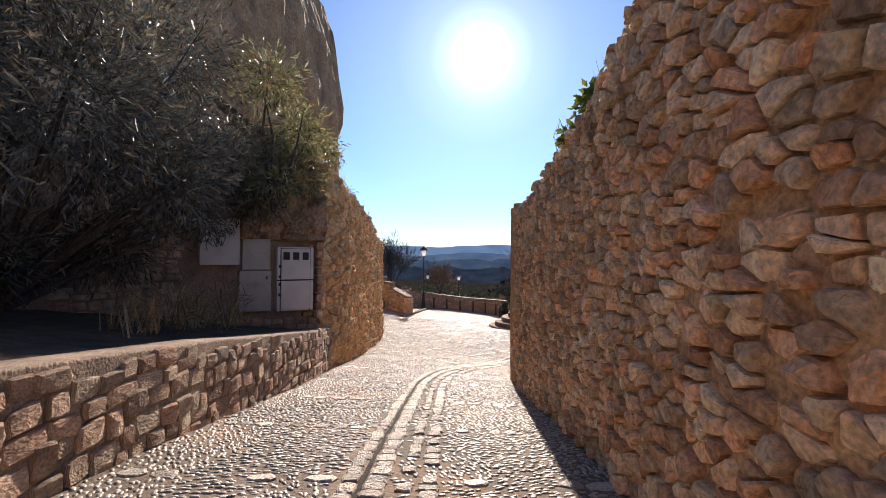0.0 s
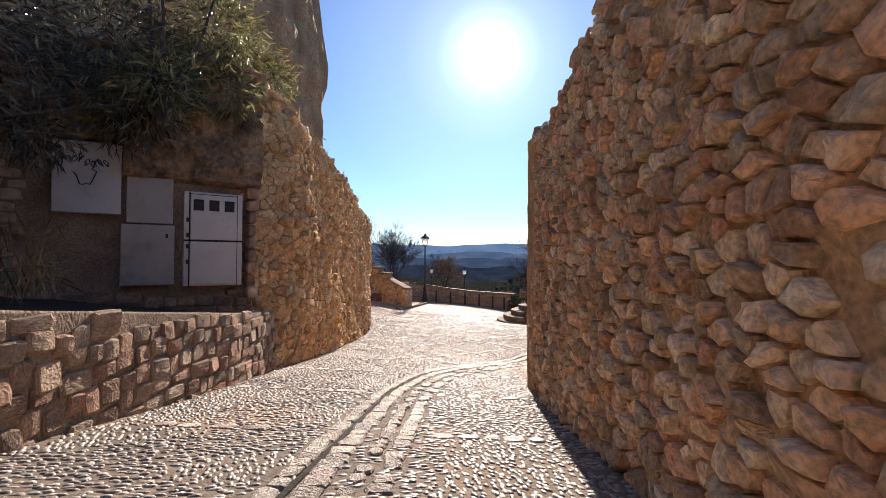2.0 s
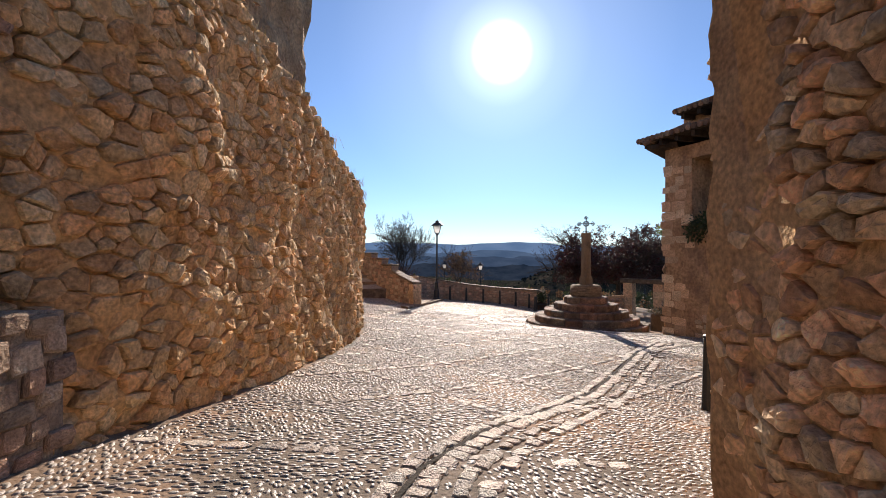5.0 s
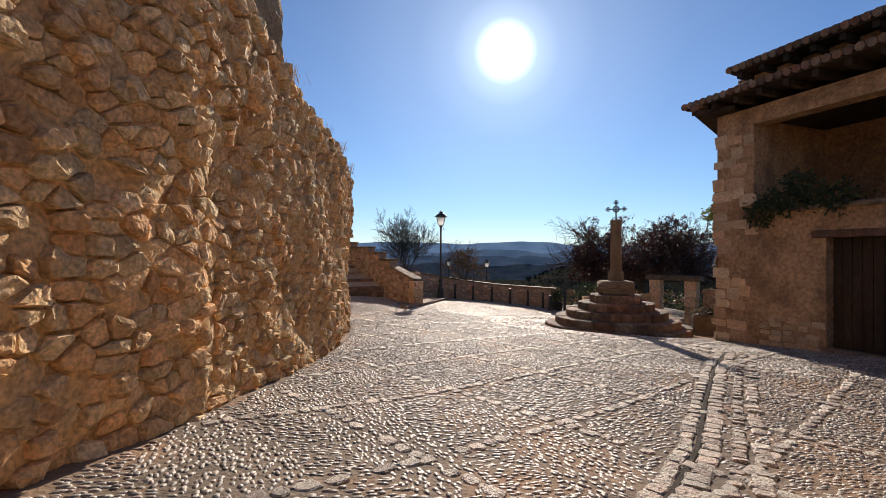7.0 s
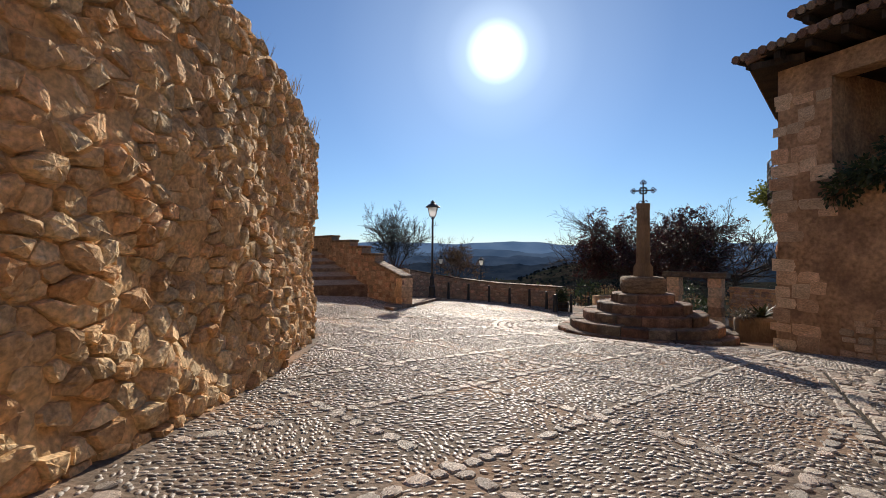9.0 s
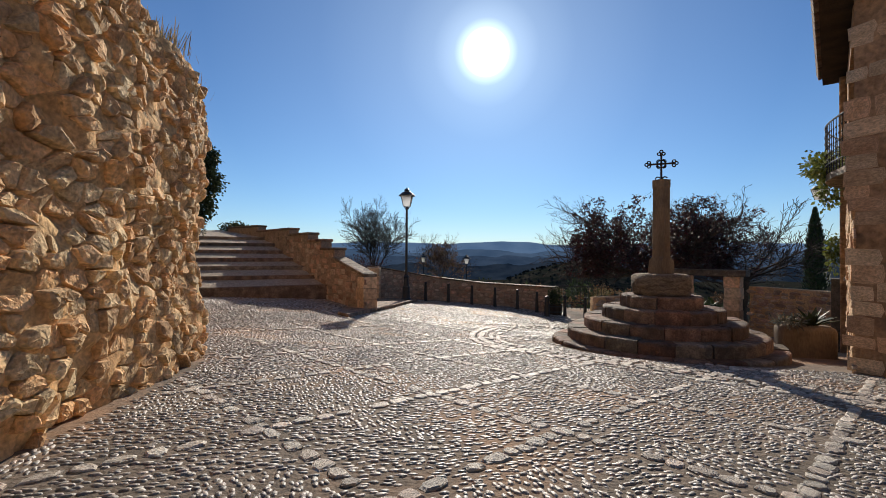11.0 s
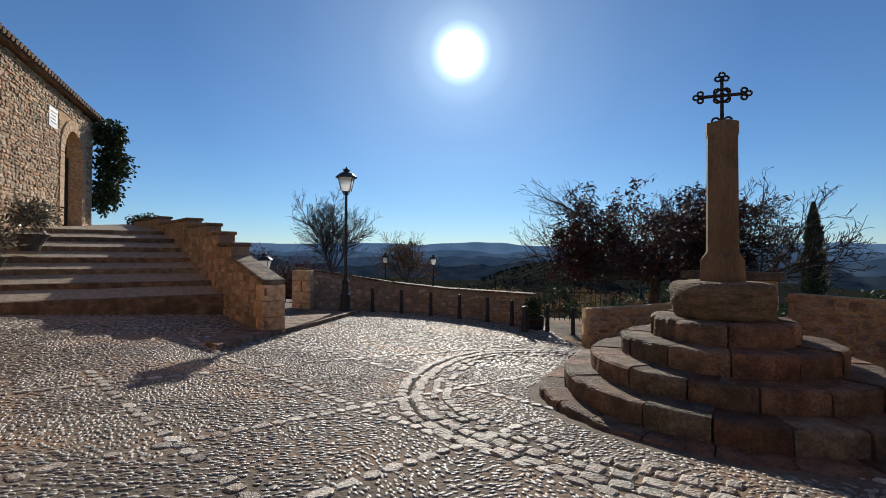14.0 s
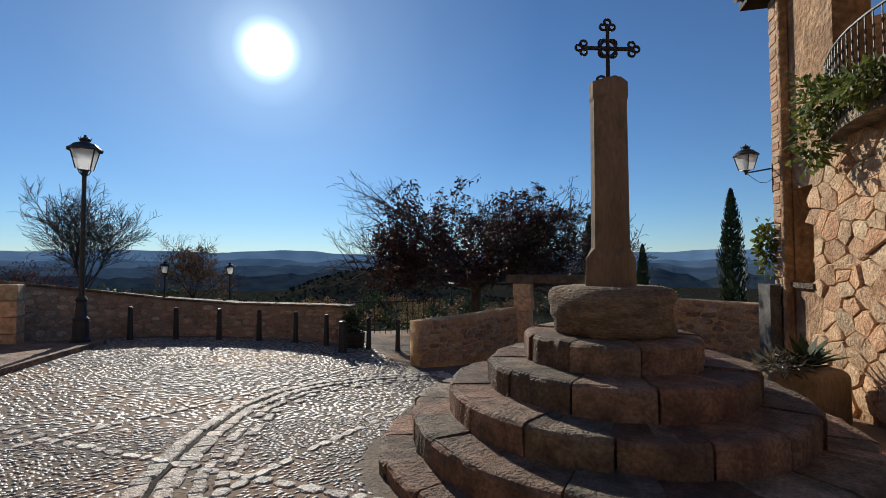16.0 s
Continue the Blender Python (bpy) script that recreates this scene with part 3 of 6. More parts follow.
def rubble(p, size, depth):
    """Broken stones pressed into one face: raised cells with crevices between, each with a tilt of its own."""
    w = 0.25 * size * Vector((noise.noise(p * 9), noise.noise(p * 9 + Vector((5, 0, 0))), noise.noise(p * 9 + Vector((0, 7, 0)))))
    q = Vector((p.x, p.y, p.z * 1.5)) / size + w / size
    ds, ps = noise.voronoi(q)
    c = ps[0]
    flat = min(1.0, (ds[1] - ds[0]) * 3.2) ** 0.6
    lean_ = (q - c).dot(Vector((noise.noise(c * 3.1), noise.noise(c * 3.1 + Vector((9, 0, 0))), noise.noise(c * 3.1 + Vector((0, 9, 0))))))
    return depth * (flat * (0.55 + 0.6 * noise.noise(c * 2.3)) + 0.8 * lean_)


def wall_sheet(line, z_lo, z_hi, side, thick, relief, step=0.12, batter=0.0, nz=40, hollows=None):
    """A thick wall with an uneven face along line, closed at back, top and ends."""
    at, total = along(line)
    ns = max(2, int(total / step))
    g = Geo()
    for i in range(ns + 1):
        s = total * i / ns
        p, d = at(s)
        nn = Vector((-d.y, d.x, 0)) * side
        a, b = z_lo(s), z_hi(s)
        for j in range(nz + 1):
            q = Vector((p.x, p.y, a + (b - a) * j / nz))
            q += nn * (bulge(q, relief) + (crumble(q) if relief > 0.03 else 0) + (rubble(q, *hollows) if hollows else 0) - batter * (q.z - a))
            g.v.append(tuple(q))
        q = Vector((p.x, p.y, b)) - nn * thick
        g.v += [(q.x, q.y, b), (q.x, q.y, a)]
    w = nz + 3
    for i in range(ns):
        for j in range(w):
            a, b, c, e = i * w + j, i * w + (j + 1) % w, (i + 1) * w + (j + 1) % w, (i + 1) * w + j
            g.f.append((a, e, c, b) if side < 0 else (a, b, c, e))
    g.f += [tuple(range(w)), tuple(reversed(range(ns * w, ns * w + w)))]
    return g


# ---- wall beside the street ----
RW = [(1.30, -6.0), (1.38, 2.0), (1.53, 6.0), (1.62, 10.62)]
RW_TOP = [(-6, 3.9), (0, 3.7), (3.3, 3.22), (4.9, 2.92), (6.3, 2.74), (8.0, 2.46), (9.6, 2.45), (10.62, 2.6)]
rw_at, rw_len = along(RW)


def rw_hi(s):
    y = rw_at(s)[0].y
    return lerp_table(RW_TOP, y) + 0.05 * noise.noise(Vector((y * 2.5, 0, 0)))


def rw_lo(s):
    p = rw_at(s)[0]
    return plaza_z(p.x, p.y) - 0.05


wall_east = structure("wall_east", wall_sheet(RW, rw_lo, rw_hi, 1, 0.9, 0.05, 0.07, nz=60, hollows=(0.12, 0.018)), M_MORTAR, "tall rough rubble wall of ochre stones in earth mortar", "wall", True)
g = wall_sheet([(1.55, 10.60), (9.5, 11.6)], lambda s: -2.2, lambda s: 2.5, 1, 0.8, 0.04, 0.4)
structure("wall_return", g, M_MORTAR, "rubble wall turning away from the street corner", "wall", True)

# ---- tall wall on the uphill side ----
LW = [(-2.88, 10.5), (-2.69, 11.2), (-2.52, 12.4), (-2.47, 14.5), (-2.50, 16.3), (-2.57, 19.0), (-2.75, 20.4), (-3.04, 22.0), (-3.33, 22.9), (-3.86, 23.5), (-4.7, 23.7), (-6.8, 23.4)]
LW_TOP = [(0, 3.65), (0.8, 3.45), (2.0, 3.12), (3.2, 2.88), (5.4, 2.42), (7.6, 2.05), (9.6, 1.9), (12.5, 1.72), (13.6, 1.6), (15, 1.4)]
lw_at, lw_len = along(LW)


def lw_hi(s):
    return lerp_table(LW_TOP, s) + 0.07 * noise.noise(Vector((s * 1.8, 3, 0)))


def lw_lo(s):
    p = lw_at(s)[0]
    return plaza_z(p.x, p.y) - 0.08


wall_west = structure("wall_west", wall_sheet(LW, lw_lo, lw_hi, -1, 1.2, 0.16, 0.06, nz=70, hollows=(0.14, 0.05)), M_OCHRE_M, "weathered ochre rubble wall with protruding stones and eroded mortar", "wall", True)

# ---- high rendered mass behind it ----
g = Geo()
prof = []
for i in range(15):
    a = radians(90 * i / 14)
    prof.append((-9.6 + 4.5 * math.cos(a) ** 0.55 if i < 14 else -9.6, 8.0 + 7.5 * math.sin(a)))
outline = [(-5.1 - 0.006 * k, -2.5 + 0.25 * k) for k in range(40)]
outline = [q for q in outline if q[1] < 7.6] + prof
NY = 56
for i in range(NY + 1):
    y = 23.2 - 11.2 * i / NY
    for x, z in outline + [(-26, 16.0), (-26, -2.5)]:
        q = Vector((x - (23.2 - y) * 0.12, y, z))
        if x > -20:
            q += Vector((0.8, 0, 0.5)) * (0.30 * noise.noise(q * 0.55) + 0.16 * noise.noise(q * 1.7) + rubble(q, 0.55, 0.10))
        g.v.append(tuple(q))
n = len(outline) + 2
g.f = [tuple(range(n)), tuple(reversed(range(NY * n, NY * n + n)))] + [(r * n + i, (r + 1) * n + i, (r + 1) * n + (i + 1) % n, r * n + (i + 1) % n) for r in range(NY) for i in range(n)]
structure("wall_bastion", g, M_BASTION, "high rounded mass of weathered earth-coloured render", "wall")

# bank of earth between the two
g = Geo()
rows = 40
for i in range(rows + 1):
    s = 0.3 + 12.6 * i / rows
    p = lw_at(s)[0]
    z0 = lw_hi(s) - 0.05
    for j in range(7):
        k = j / 6
        x = p.x - 0.55 + (-5.6 - p.x + 0.55) * k
        g.v.append((x, p.y, z0 + 1.7 * k ** 0.8 + 0.14 * noise.noise(Vector((x * 2, p.y * 2, 1)))))
g.f = [(i * 7 + j, (i + 1) * 7 + j, (i + 1) * 7 + j + 1, i * 7 + j + 1) for i in range(rows) for j in range(6)]
structure("ground_bank", g, M_GROUND, "dry earth bank on top of the rubble wall", "bank", True)

# ---- recess with the cabinets, bed and low wall ----
RC = [(-2.84, 10.55), (-3.0, 10.32), (-6.6, 7.7), (-6.9, 4.0), (-6.6, -7.0)]
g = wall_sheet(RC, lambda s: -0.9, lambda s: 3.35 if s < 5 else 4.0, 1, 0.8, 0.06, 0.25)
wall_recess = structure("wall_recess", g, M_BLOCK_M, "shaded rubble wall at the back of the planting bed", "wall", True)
LO = [(-2.55, -6.0), (-2.56, 3.0), (-2.53, 9.4), (-2.62, 10.9)]
lo_at, lo_len = along(LO)
LO_TOP = [(-6, 1.4), (0, 0.95), (2.7, 0.68), (5.3, 0.40), (6.3, 0.26), (10, -0.2), (11, -0.28)]


def lo_hi(s):
    return lerp_table(LO_TOP, lo_at(s)[0].y)


def lo_lo(s):
    p = lo_at(s)[0]
    return plaza_z(p.x, p.y) - 0.05


wall_low = structure("wall_low", wall_sheet(LO, lo_lo, lo_hi, -1, 0.42, 0.015), M_BLOCK_M, "low retaining wall of squared grey-brown stones", "wall", True)
g = Geo()
for i in range(34):
    y = -6 + 0.5 * i
    z = lerp_table(LO_TOP, y) - 0.04
    for j in range(8):
        x = -2.9 - 0.58 * j
        g.v.append((x, y, z + 0.06 * j + 0.07 * noise.noise(Vector((x * 2, y * 2, 0)))))
g.f = [(i * 8 + j, i * 8 + j + 1, (i + 1) * 8 + j + 1, (i + 1) * 8 + j) for i in range(33) for j in range(7)]
structure("ground_bed", g, M_SOIL, "dark soil of the raised planting bed", "soil", True)

# dark overhanging rock above the cabinets
for c, r, sd in (((-3.75, 10.45, 2.75), (0.95, 0.45, 0.5), 2), ((-4.9, 9.7, 2.9), (0.9, 0.55, 0.6), 3)):
    bm = bmesh.new()
    bmesh.ops.create_icosphere(bm, subdivisions=4, radius=1)
    for v in bm.verts:
        n_ = v.co.copy()
        v.co = n_ * (1 + 0.28 * noise.noise(n_ * 1.6 + Vector((sd * 7, 0, 0))) + 0.14 * noise.noise(n_ * 4 + Vector((0, sd * 5, 0))) + 0.05 * noise.noise(n_ * 11))
        v.co = Vector((c[0] + v.co.x * r[0], c[1] + v.co.y * r[1], c[2] + v.co.z * r[2]))
    me = bpy.data.meshes.new("rock_overhang")
    bm.to_mesh(me)
    bm.free()
    me.materials.append(M_ROCK)
    tagged(new("rock_overhang", me), "dark weathered rock overhanging the cabinets", "rock", kind="structure")

# street closed behind the walker
g = Geo().obox((-8, -9), (1, 0), 0, 18, -0.6, 0, -1, 6)
structure("wall_south", g, M_PLASTER, "rendered wall closing the street", "wall")

# ---- stepped way up to the arched door ----
AW_O, AW_U = Vector((-9.6, 29.5)), Vector((-0.34, 0.94)).normalized()
L0, LU = Vector((-9.05, 30.1)), Vector((-0.34, 0.94)).normalized()
R0, RU = Vector((-4.15, 33.15)), Vector((-0.64, 0.77)).normalized()
LS, RS = [0, 1.36, 2.53, 3.5, 4.6, 5.9, 7.4], [0, 1.1, 2.2, 3.2, 4.3, 5.4, 6.8]
ZS = [-1.70, -1.39, -1.07, -0.77, -0.45, -0.13, 0.18]
stairs = structure("stairs", Geo().obox(L0 + LU * 1.5, LU, 0, 14, -3.2, 0.3, -2.8, -1.6), M_STEP, "wide stone stairway with shallow cobbled treads", "stairs")
for k in range(7):
    l0, r0 = L0 + LU * LS[k] - Vector((0.9, 0.5)), R0 + RU * RS[k]
    ke = LS[k + 1] if k < 6 else 17
    re = RS[k + 1] if k < 6 else 15
    l1, r1 = L0 + LU * ke - Vector((0.9, 0.5)), R0 + RU * re
    ze = ZS[k + 1] - 0.10 if k < 6 else 0.85
    f = Vector(((r0 - l0).y, -(r0 - l0).x)).normalized() * 0.24
    n = 10
    for name, a0, a1, b0, b1, za, zb, m in (("tread", l0, r0, l1, r1, ZS[k], ze, M_TREAD), ("nosing", l0 + f, r0 + f, l0, r0, ZS[k] - 0.004, ZS[k], M_STEP)):
        g = Geo()
        for i in range(n + 1):
            t = i / n
            p, q = a0.lerp(a1, t), b0.lerp(b1, t)
            w = 0.015 * noise.noise(Vector((p.x * 2, p.y * 2, k)))
            g.v += [(p.x, p.y, za - 0.7), (p.x, p.y, za + w), (q.x, q.y, zb + w), (q.x, q.y, za - 0.7)]
        g.f = [(4 * i + j, 4 * i + (j + 1) % 4, 4 * i + 4 + (j + 1) % 4, 4 * i + 4 + j) for i in range(n) for j in range(4)] + [(3, 2, 1, 0), (4 * n, 4 * n + 1, 4 * n + 2, 4 * n + 3)]
        part(name, g, m, stairs)

# parapet of the stairway, in stepped lengths with copings
PO, PU = Vector((-2.35, 30.9)), Vector((-0.64, 0.77)).normalized()
stair_wall = thing("wall_stair_parapet", (PO.x, PO.y, -2.4), "stepped stone parapet beside the stairway", "wall", kind="structure")
for s0, s1, z0, z1 in ((0.0, 2.1, -1.22, -0.68), (2.1, 3.2, -0.36, -0.36), (3.2, 4.4, -0.03, -0.03), (4.4, 6.4, 0.26, 0.26), (6.4, 10.6, 0.52, 0.55), (10.6, 16.0, 0.82, 0.95)):
    part("parapet_length", Geo().obox(PO, PU, s0, s1, -0.42, 0.0, -2.7, z0 - 0.1, -2.7, z1 - 0.1), M_BLOCK_M, stair_wall)
    ob = part("coping", Geo().obox(PO, PU, s0 - 0.04, s1 + 0.04, -0.47, 0.05, z0 - 0.1, z0, z1 - 0.1, z1), M_STEP, stair_wall)
    soften(ob, 0.03)

# wall with the arched door
arch_s, arch_r, arch_z, floor_z = 12.0, 1.1, 3.4, 0.7
g = Geo()
top = 5.65
g.obox(AW_O, AW_U, -9.5, arch_s - arch_r, 0, 0.8, -2.6, top)
g.obox(AW_O, AW_U, arch_s + arch_r, 14.6, 0, 0.8, -1, top - 0.1)
for i in range(14):
    a0, a1 = -arch_r + 2 * arch_r * i / 14, -arch_r + 2 * arch_r * (i + 1) / 14
    za, zb = arch_z + math.sqrt(max(0, arch_r ** 2 - a0 ** 2)), arch_z + math.sqrt(max(0, arch_r ** 2 - a1 ** 2))
    g.obox(AW_O, AW_U, arch_s + a0, arch_s + a1, 0, 0.8, za, top - 0.05, zb, top - 0.05)
wall_door = structure("wall_door", g, M_MORTAR, "long sunlit wall of small coursed stones under tile eaves", "wall")
eave = thing("roof_edge", (AW_O.x, AW_O.y, top), "dark tile eaves along the stone wall", "roof", kind="structure")
part("tile_slab", Geo().obox(AW_O, AW_U, -9.6, 14.8, -0.28, 0.9, top, top + 0.09), M_TILE, eave)
g = Geo()
for i in range(90):
    s = -9.5 + i * 0.27
    p = AW_O + AW_U * s
    nn = Vector((-AW_U.y, AW_U.x))
    a, b = p - nn * 0.38, p + nn * 0.9
    g.tube((a.x, a.y, top + 0.12), (b.x, b.y, top + 0.40), 0.10, 0.09, 7)
part("roof_tile", g, M_TILE, eave, kind="stuff")
# arched surround and door leaf
g = Geo()
for i in range(12):
    a0, a1 = math.pi * i / 12 + 0.012, math.pi * (i + 1) / 12 - 0.012
    pts = []
    for n0 in (-0.06, 0.5):
        for a, r in ((a0, arch_r - 0.03), (a1, arch_r - 0.03), (a1, arch_r + 0.42), (a0, arch_r + 0.42)):
            p = AW_O + AW_U * (arch_s - r * math.cos(a)) + Vector((-AW_U.y, AW_U.x)) * n0
            pts.append((p.x, p.y, arch_z + r * math.sin(a)))
    g.add(pts, [(0, 1, 2, 3), (7, 6, 5, 4), (0, 4, 5, 1), (1, 5, 6, 2), (2, 6, 7, 3), (3, 7, 4, 0)])
for sd in (-1, 1):
    for i in range(6):
        a, b = (arch_r - 0.03, arch_r + 0.42) if sd > 0 else (-arch_r - 0.42, -arch_r + 0.03)
        g.obox(AW_O, AW_U, arch_s + a, arch_s + b, -0.06, 0.5, floor_z - 0.2 + 0.48 * i, floor_z - 0.2 + 0.48 * i + 0.468)
part("arch_surround", g, M_ASHLAR, wall_door, "dressed pale stone arch surround", kind="stuff")
door_1 = thing("door_1", (*(AW_O + AW_U * arch_s), floor_z), "tall dark arched timber door standing shut", "door", kind="structure")
for i in range(8):
    a0, a1 = -1.06 + 2.12 * i / 8 + 0.008, -1.06 + 2.12 * (i + 1) / 8 - 0.008
    part("plank", Geo().obox(AW_O, AW_U, arch_s + a0, arch_s + a1, 0.45, 0.53, floor_z - 0.2, arch_z + math.sqrt(max(0.01, 1.06 ** 2 - max(abs(a0), abs(a1)) ** 2))), M_WOOD, door_1)
# plaque
p = AW_O + AW_U * 9.75
plaque = thing("wall_plaque", (p.x, p.y, 4.45), "white marble plaque with dark lettering on the stone wall", "plaque")
part("slab", Geo().obox(AW_O, AW_U, 9.35, 10.15, -0.05, 0.01, 4.1, 4.85), M_SIGN, plaque)
for i in range(4):
    part("text_line", Geo().obox(AW_O, AW_U, 9.47 + 0.03 * (i % 2), 10.03 - 0.05 * (i % 3), -0.056, -0.048, 4.66 - 0.13 * i, 4.70 - 0.13 * i), M_LINE, plaque)

# ---- curved parapet of the viewpoint ----
PP = [(-2.95, 36.75), (-2.2, 37.55), (-1.3, 38.15), (0.0, 38.45), (1.5, 38.3), (3.0, 37.8), (4.1, 37.1), (4.85, 36.3)]
PP_TOP = [(0, -1.10), (1.0, -1.25), (2.2, -1.45), (3.6, -1.69), (5.5, -1.88), (7.2, -1.93), (10, -1.95)]
pp_at, pp_len = along(PP)
wall_view = structure("wall_viewpoint", wall_sheet(PP, lambda s: plaza_z(*pp_at(s)[0]) - 0.8, lambda s: lerp_table(PP_TOP, s) - 0.07, -1, 0.4, 0.02, 0.15), M_BLOCK_M, "curved low stone parapet with flat coping at the viewpoint", "wall", True)
for i in range(18):
    s0, s1 = pp_len * i / 18 + 0.006, pp_len * (i + 1) / 18 - 0.006
    a, b = pp_at(s0)[0], pp_at(s1)[0]
    soften(part("coping_slab", Geo().obox(a, b - a, 0, (b - a).length, -0.06, 0.47, lerp_table(PP_TOP, s0) - 0.07, lerp_table(PP_TOP, s0), lerp_table(PP_TOP, s1) - 0.07, lerp_table(PP_TOP, s1)), M_STEP, wall_view), 0.015)
pier = thing("wall_viewpoint_pier", (-2.95, 36.7, -2.6), "pier of squared pale stones at the parapet end", "pier", kind="structure")
for k in range(4):
    if k % 2:
        soften(part("block", Geo().box((-2.98, 36.72, -2.65 + 0.37 * k + 0.18), (0.62, 0.5, 0.36)), M_ASHLAR, pier), 0.025)
    else:
        for x, w in ((-3.14, 0.30), (-2.82, 0.30)):
            soften(part("block", Geo().box((x, 36.72, -2.65 + 0.37 * k + 0.18), (w, 0.5, 0.36)), M_ASHLAR, pier), 0.025)

# raised pavement strip with its kerb, from the stair parapet to the lamp
KB = [(-2.35, 28.6), (-2.2, 30.0), (-1.75, 32.5), (-1.35, 35.0), (-1.05, 36.8)]
kb_at, kb_len = along(KB)
g = Geo()
m = 24
for i in range(m + 1):
    p = kb_at(kb_len * i / m)[0]
    q = Vector((min(p.x - 0.3, -2.3 + 0.02 * i), p.y + 0.3))
    q.x = p.x - 0.35 - 1.2 * min(1, i / 14)
    zp = plaza_z(p.x, p.y)
    g.v += [(p.x, p.y, zp - 0.1), (p.x, p.y, zp + 0.11), (q.x, q.y, zp + 0.13), (q.x, q.y, zp - 0.1)]
g.f = [(4 * i + j, 4 * i + (j + 1) % 4, 4 * i + 4 + (j + 1) % 4, 4 * i + 4 + j) for i in range(m) for j in range(4)] + [(3, 2, 1, 0), (4 * m, 4 * m + 1, 4 * m + 2, 4 * m + 3)]
pavement = structure("pavement", g, M_STEP, "narrow strip of flagstone pavement along a kerb", "pavement")

# ---- low walls and gate on the valley side ----
g = wall_sheet([(5.7, 33.0), (7.6, 33.5), (9.4, 34.2)], lambda s: -3.4, lambda s: -2.1 + 0.02 * s, -1, 0.45, 0.04, 0.15)
wall_side = structure("wall_side", g, M_MORTAR, "low rough wall of stacked stones", "wall", True)
g = wall_sheet([(10.9, 32.6), (11.6, 30.5), (11.9, 28.2)], lambda s: -3.4, lambda s: -1.62, -1, 0.45, 0.04, 0.15)
wall_yard = structure("wall_yard", g, M_MORTAR, "dark stone yard wall with a flat top", "wall", True)
gate = thing("gateway", (10.1, 33.5, -3.1), "squat stone gateway with a flat lintel", "gate")
GU = Vector((1.2, -1.2)).normalized()
for s in (-0.1, 1.55):
    for k in range(5):
        soften(part("pier_block", Geo().obox((9.5, 34.1), GU, s - 0.27 + 0.02 * (k % 2), s + 0.27 - 0.02 * (k % 3), -0.25, 0.25, -3.3 + 0.4 * k, -3.3 + 0.4 * k + 0.392), M_ASHLAR, gate), 0.02)
soften(part("lintel", Geo().obox((9.5, 34.1), GU, -0.55, 2.0, -0.3, 0.3, -1.298, -1.06), M_STEP, gate), 0.03)

# ---- house on the corner ----
C0 = Vector((6.95, 23.85))
U1, U2 = Vector((0.4, -0.917)).normalized(), Vector((0.634, 0.773)).normalized()
house = thing("house", (C0.x + 2.5, C0.y, -2.4), "ochre stone corner house with loggia and tile eaves", "house")


def f1(g, s0, s1, n0, n1, z0, z1, **k):
    """Along the street front; n outward."""
    return g.obox(C0, U1, s0, s1, -n1, -n0, z0, z1, **k)


def f2(g, s0, s1, n0, n1, z0, z1, **k):
    """Along the valley front; n outward."""
    return g.obox(C0, U2, s0, s1, n0, n1, z0, z1, **k)


DS0, DS1 = 2.70, 3.85
for s0, s1, z0, z1 in ((0, DS0, -3, 1.0), (DS1, 12, -3, 1.0), (DS0, DS1, 0.30, 1.0), (0, 1.05, 1.0, 3.3), (3.8, 4.9, 1.0, 3.3), (6.9, 12, 1.0, 3.3), (0, 12, 3.3, 3.75)):
    part("wall", f1(Geo(), s0, s1, -0.45, 0, z0, z1), M_PLASTER, house, "ochre plastered stone street wall")
for s0, s1, z0, z1 in ((0.46, 3.72, -3.2, 1.0), (4.28, 4.5, -3.2, 3.75), (3.72, 4.28, -3.2, -1.05), (3.72, 4.28, 0.42, 3.75), (3.1, 3.72, 1.0, 3.75), (0.46, 3.1, 3.3, 3.75)):
    part("wall", f2(Geo(), s0, s1, -0.45, 0, z0, z1), M_PLASTER, house, "sunlit stone valley wall")
g = Geo()
f1(g, 1.0, 12, -3.2, -2.9, 1.0, 3.75)
f1(g, 0.72, 1.03, -3.2, -0.46, 1.0, 3.44)
part("loggia_back_wall", g, M_PLASTER, house)
part("loggia_floor", f1(Geo(), 0.1, 12, -3.2, -0.45, 0.85, 1.0), M_STEP, house)
part("loggia_ceiling", f1(Geo(), 0.1, 12, -3.2, -0.45, 3.45, 3.6), M_WOOD, house)
g = Geo()
f1(g, -0.1, 12, -4.5, -0.95, 3.76, 4.95)
f2(g, 1.0, 4.8, -4.2, -0.95, 3.76, 4.95)
part("upper_wall", g, M_PLASTER, house, "set-back plastered upper wall")
q = C0 + U2 * 4.5
part("rear_wall", Geo().obox(q, U1, 0.35, 12, 2.0, 2.4, -3.2, 3.75), M_PLASTER, house)
# door, lintel, sill
door = part("door", f1(Geo(), DS0, DS1, -0.34, -0.26, -2.5, 0.30), M_WOOD, house, "dark timber door under a stone lintel")
for i in range(6):
    a = DS0 + 0.02 + i * (DS1 - DS0 - 0.04) / 6
    part("plank", f1(Geo(), a, a + 0.17, -0.255, -0.235, -2.2, 0.28), M_WOOD, door)
soften(part("lintel", f1(Geo(), DS0 - 0.28, DS1 + 0.18, -0.2, 0.07, 0.30, 0.47), M_STEP, house), 0.02)
soften(part("sill", f1(Geo(), DS0 - 0.1, DS1 + 0.1, -0.3, 0.05, -2.6, -2.17), M_STEP, house), 0.02)
soften(part("loggia_sill", f1(Geo(), 1.0, 3.85, -0.5, 0.1, 0.96, 1.07), M_STEP, house), 0.02)
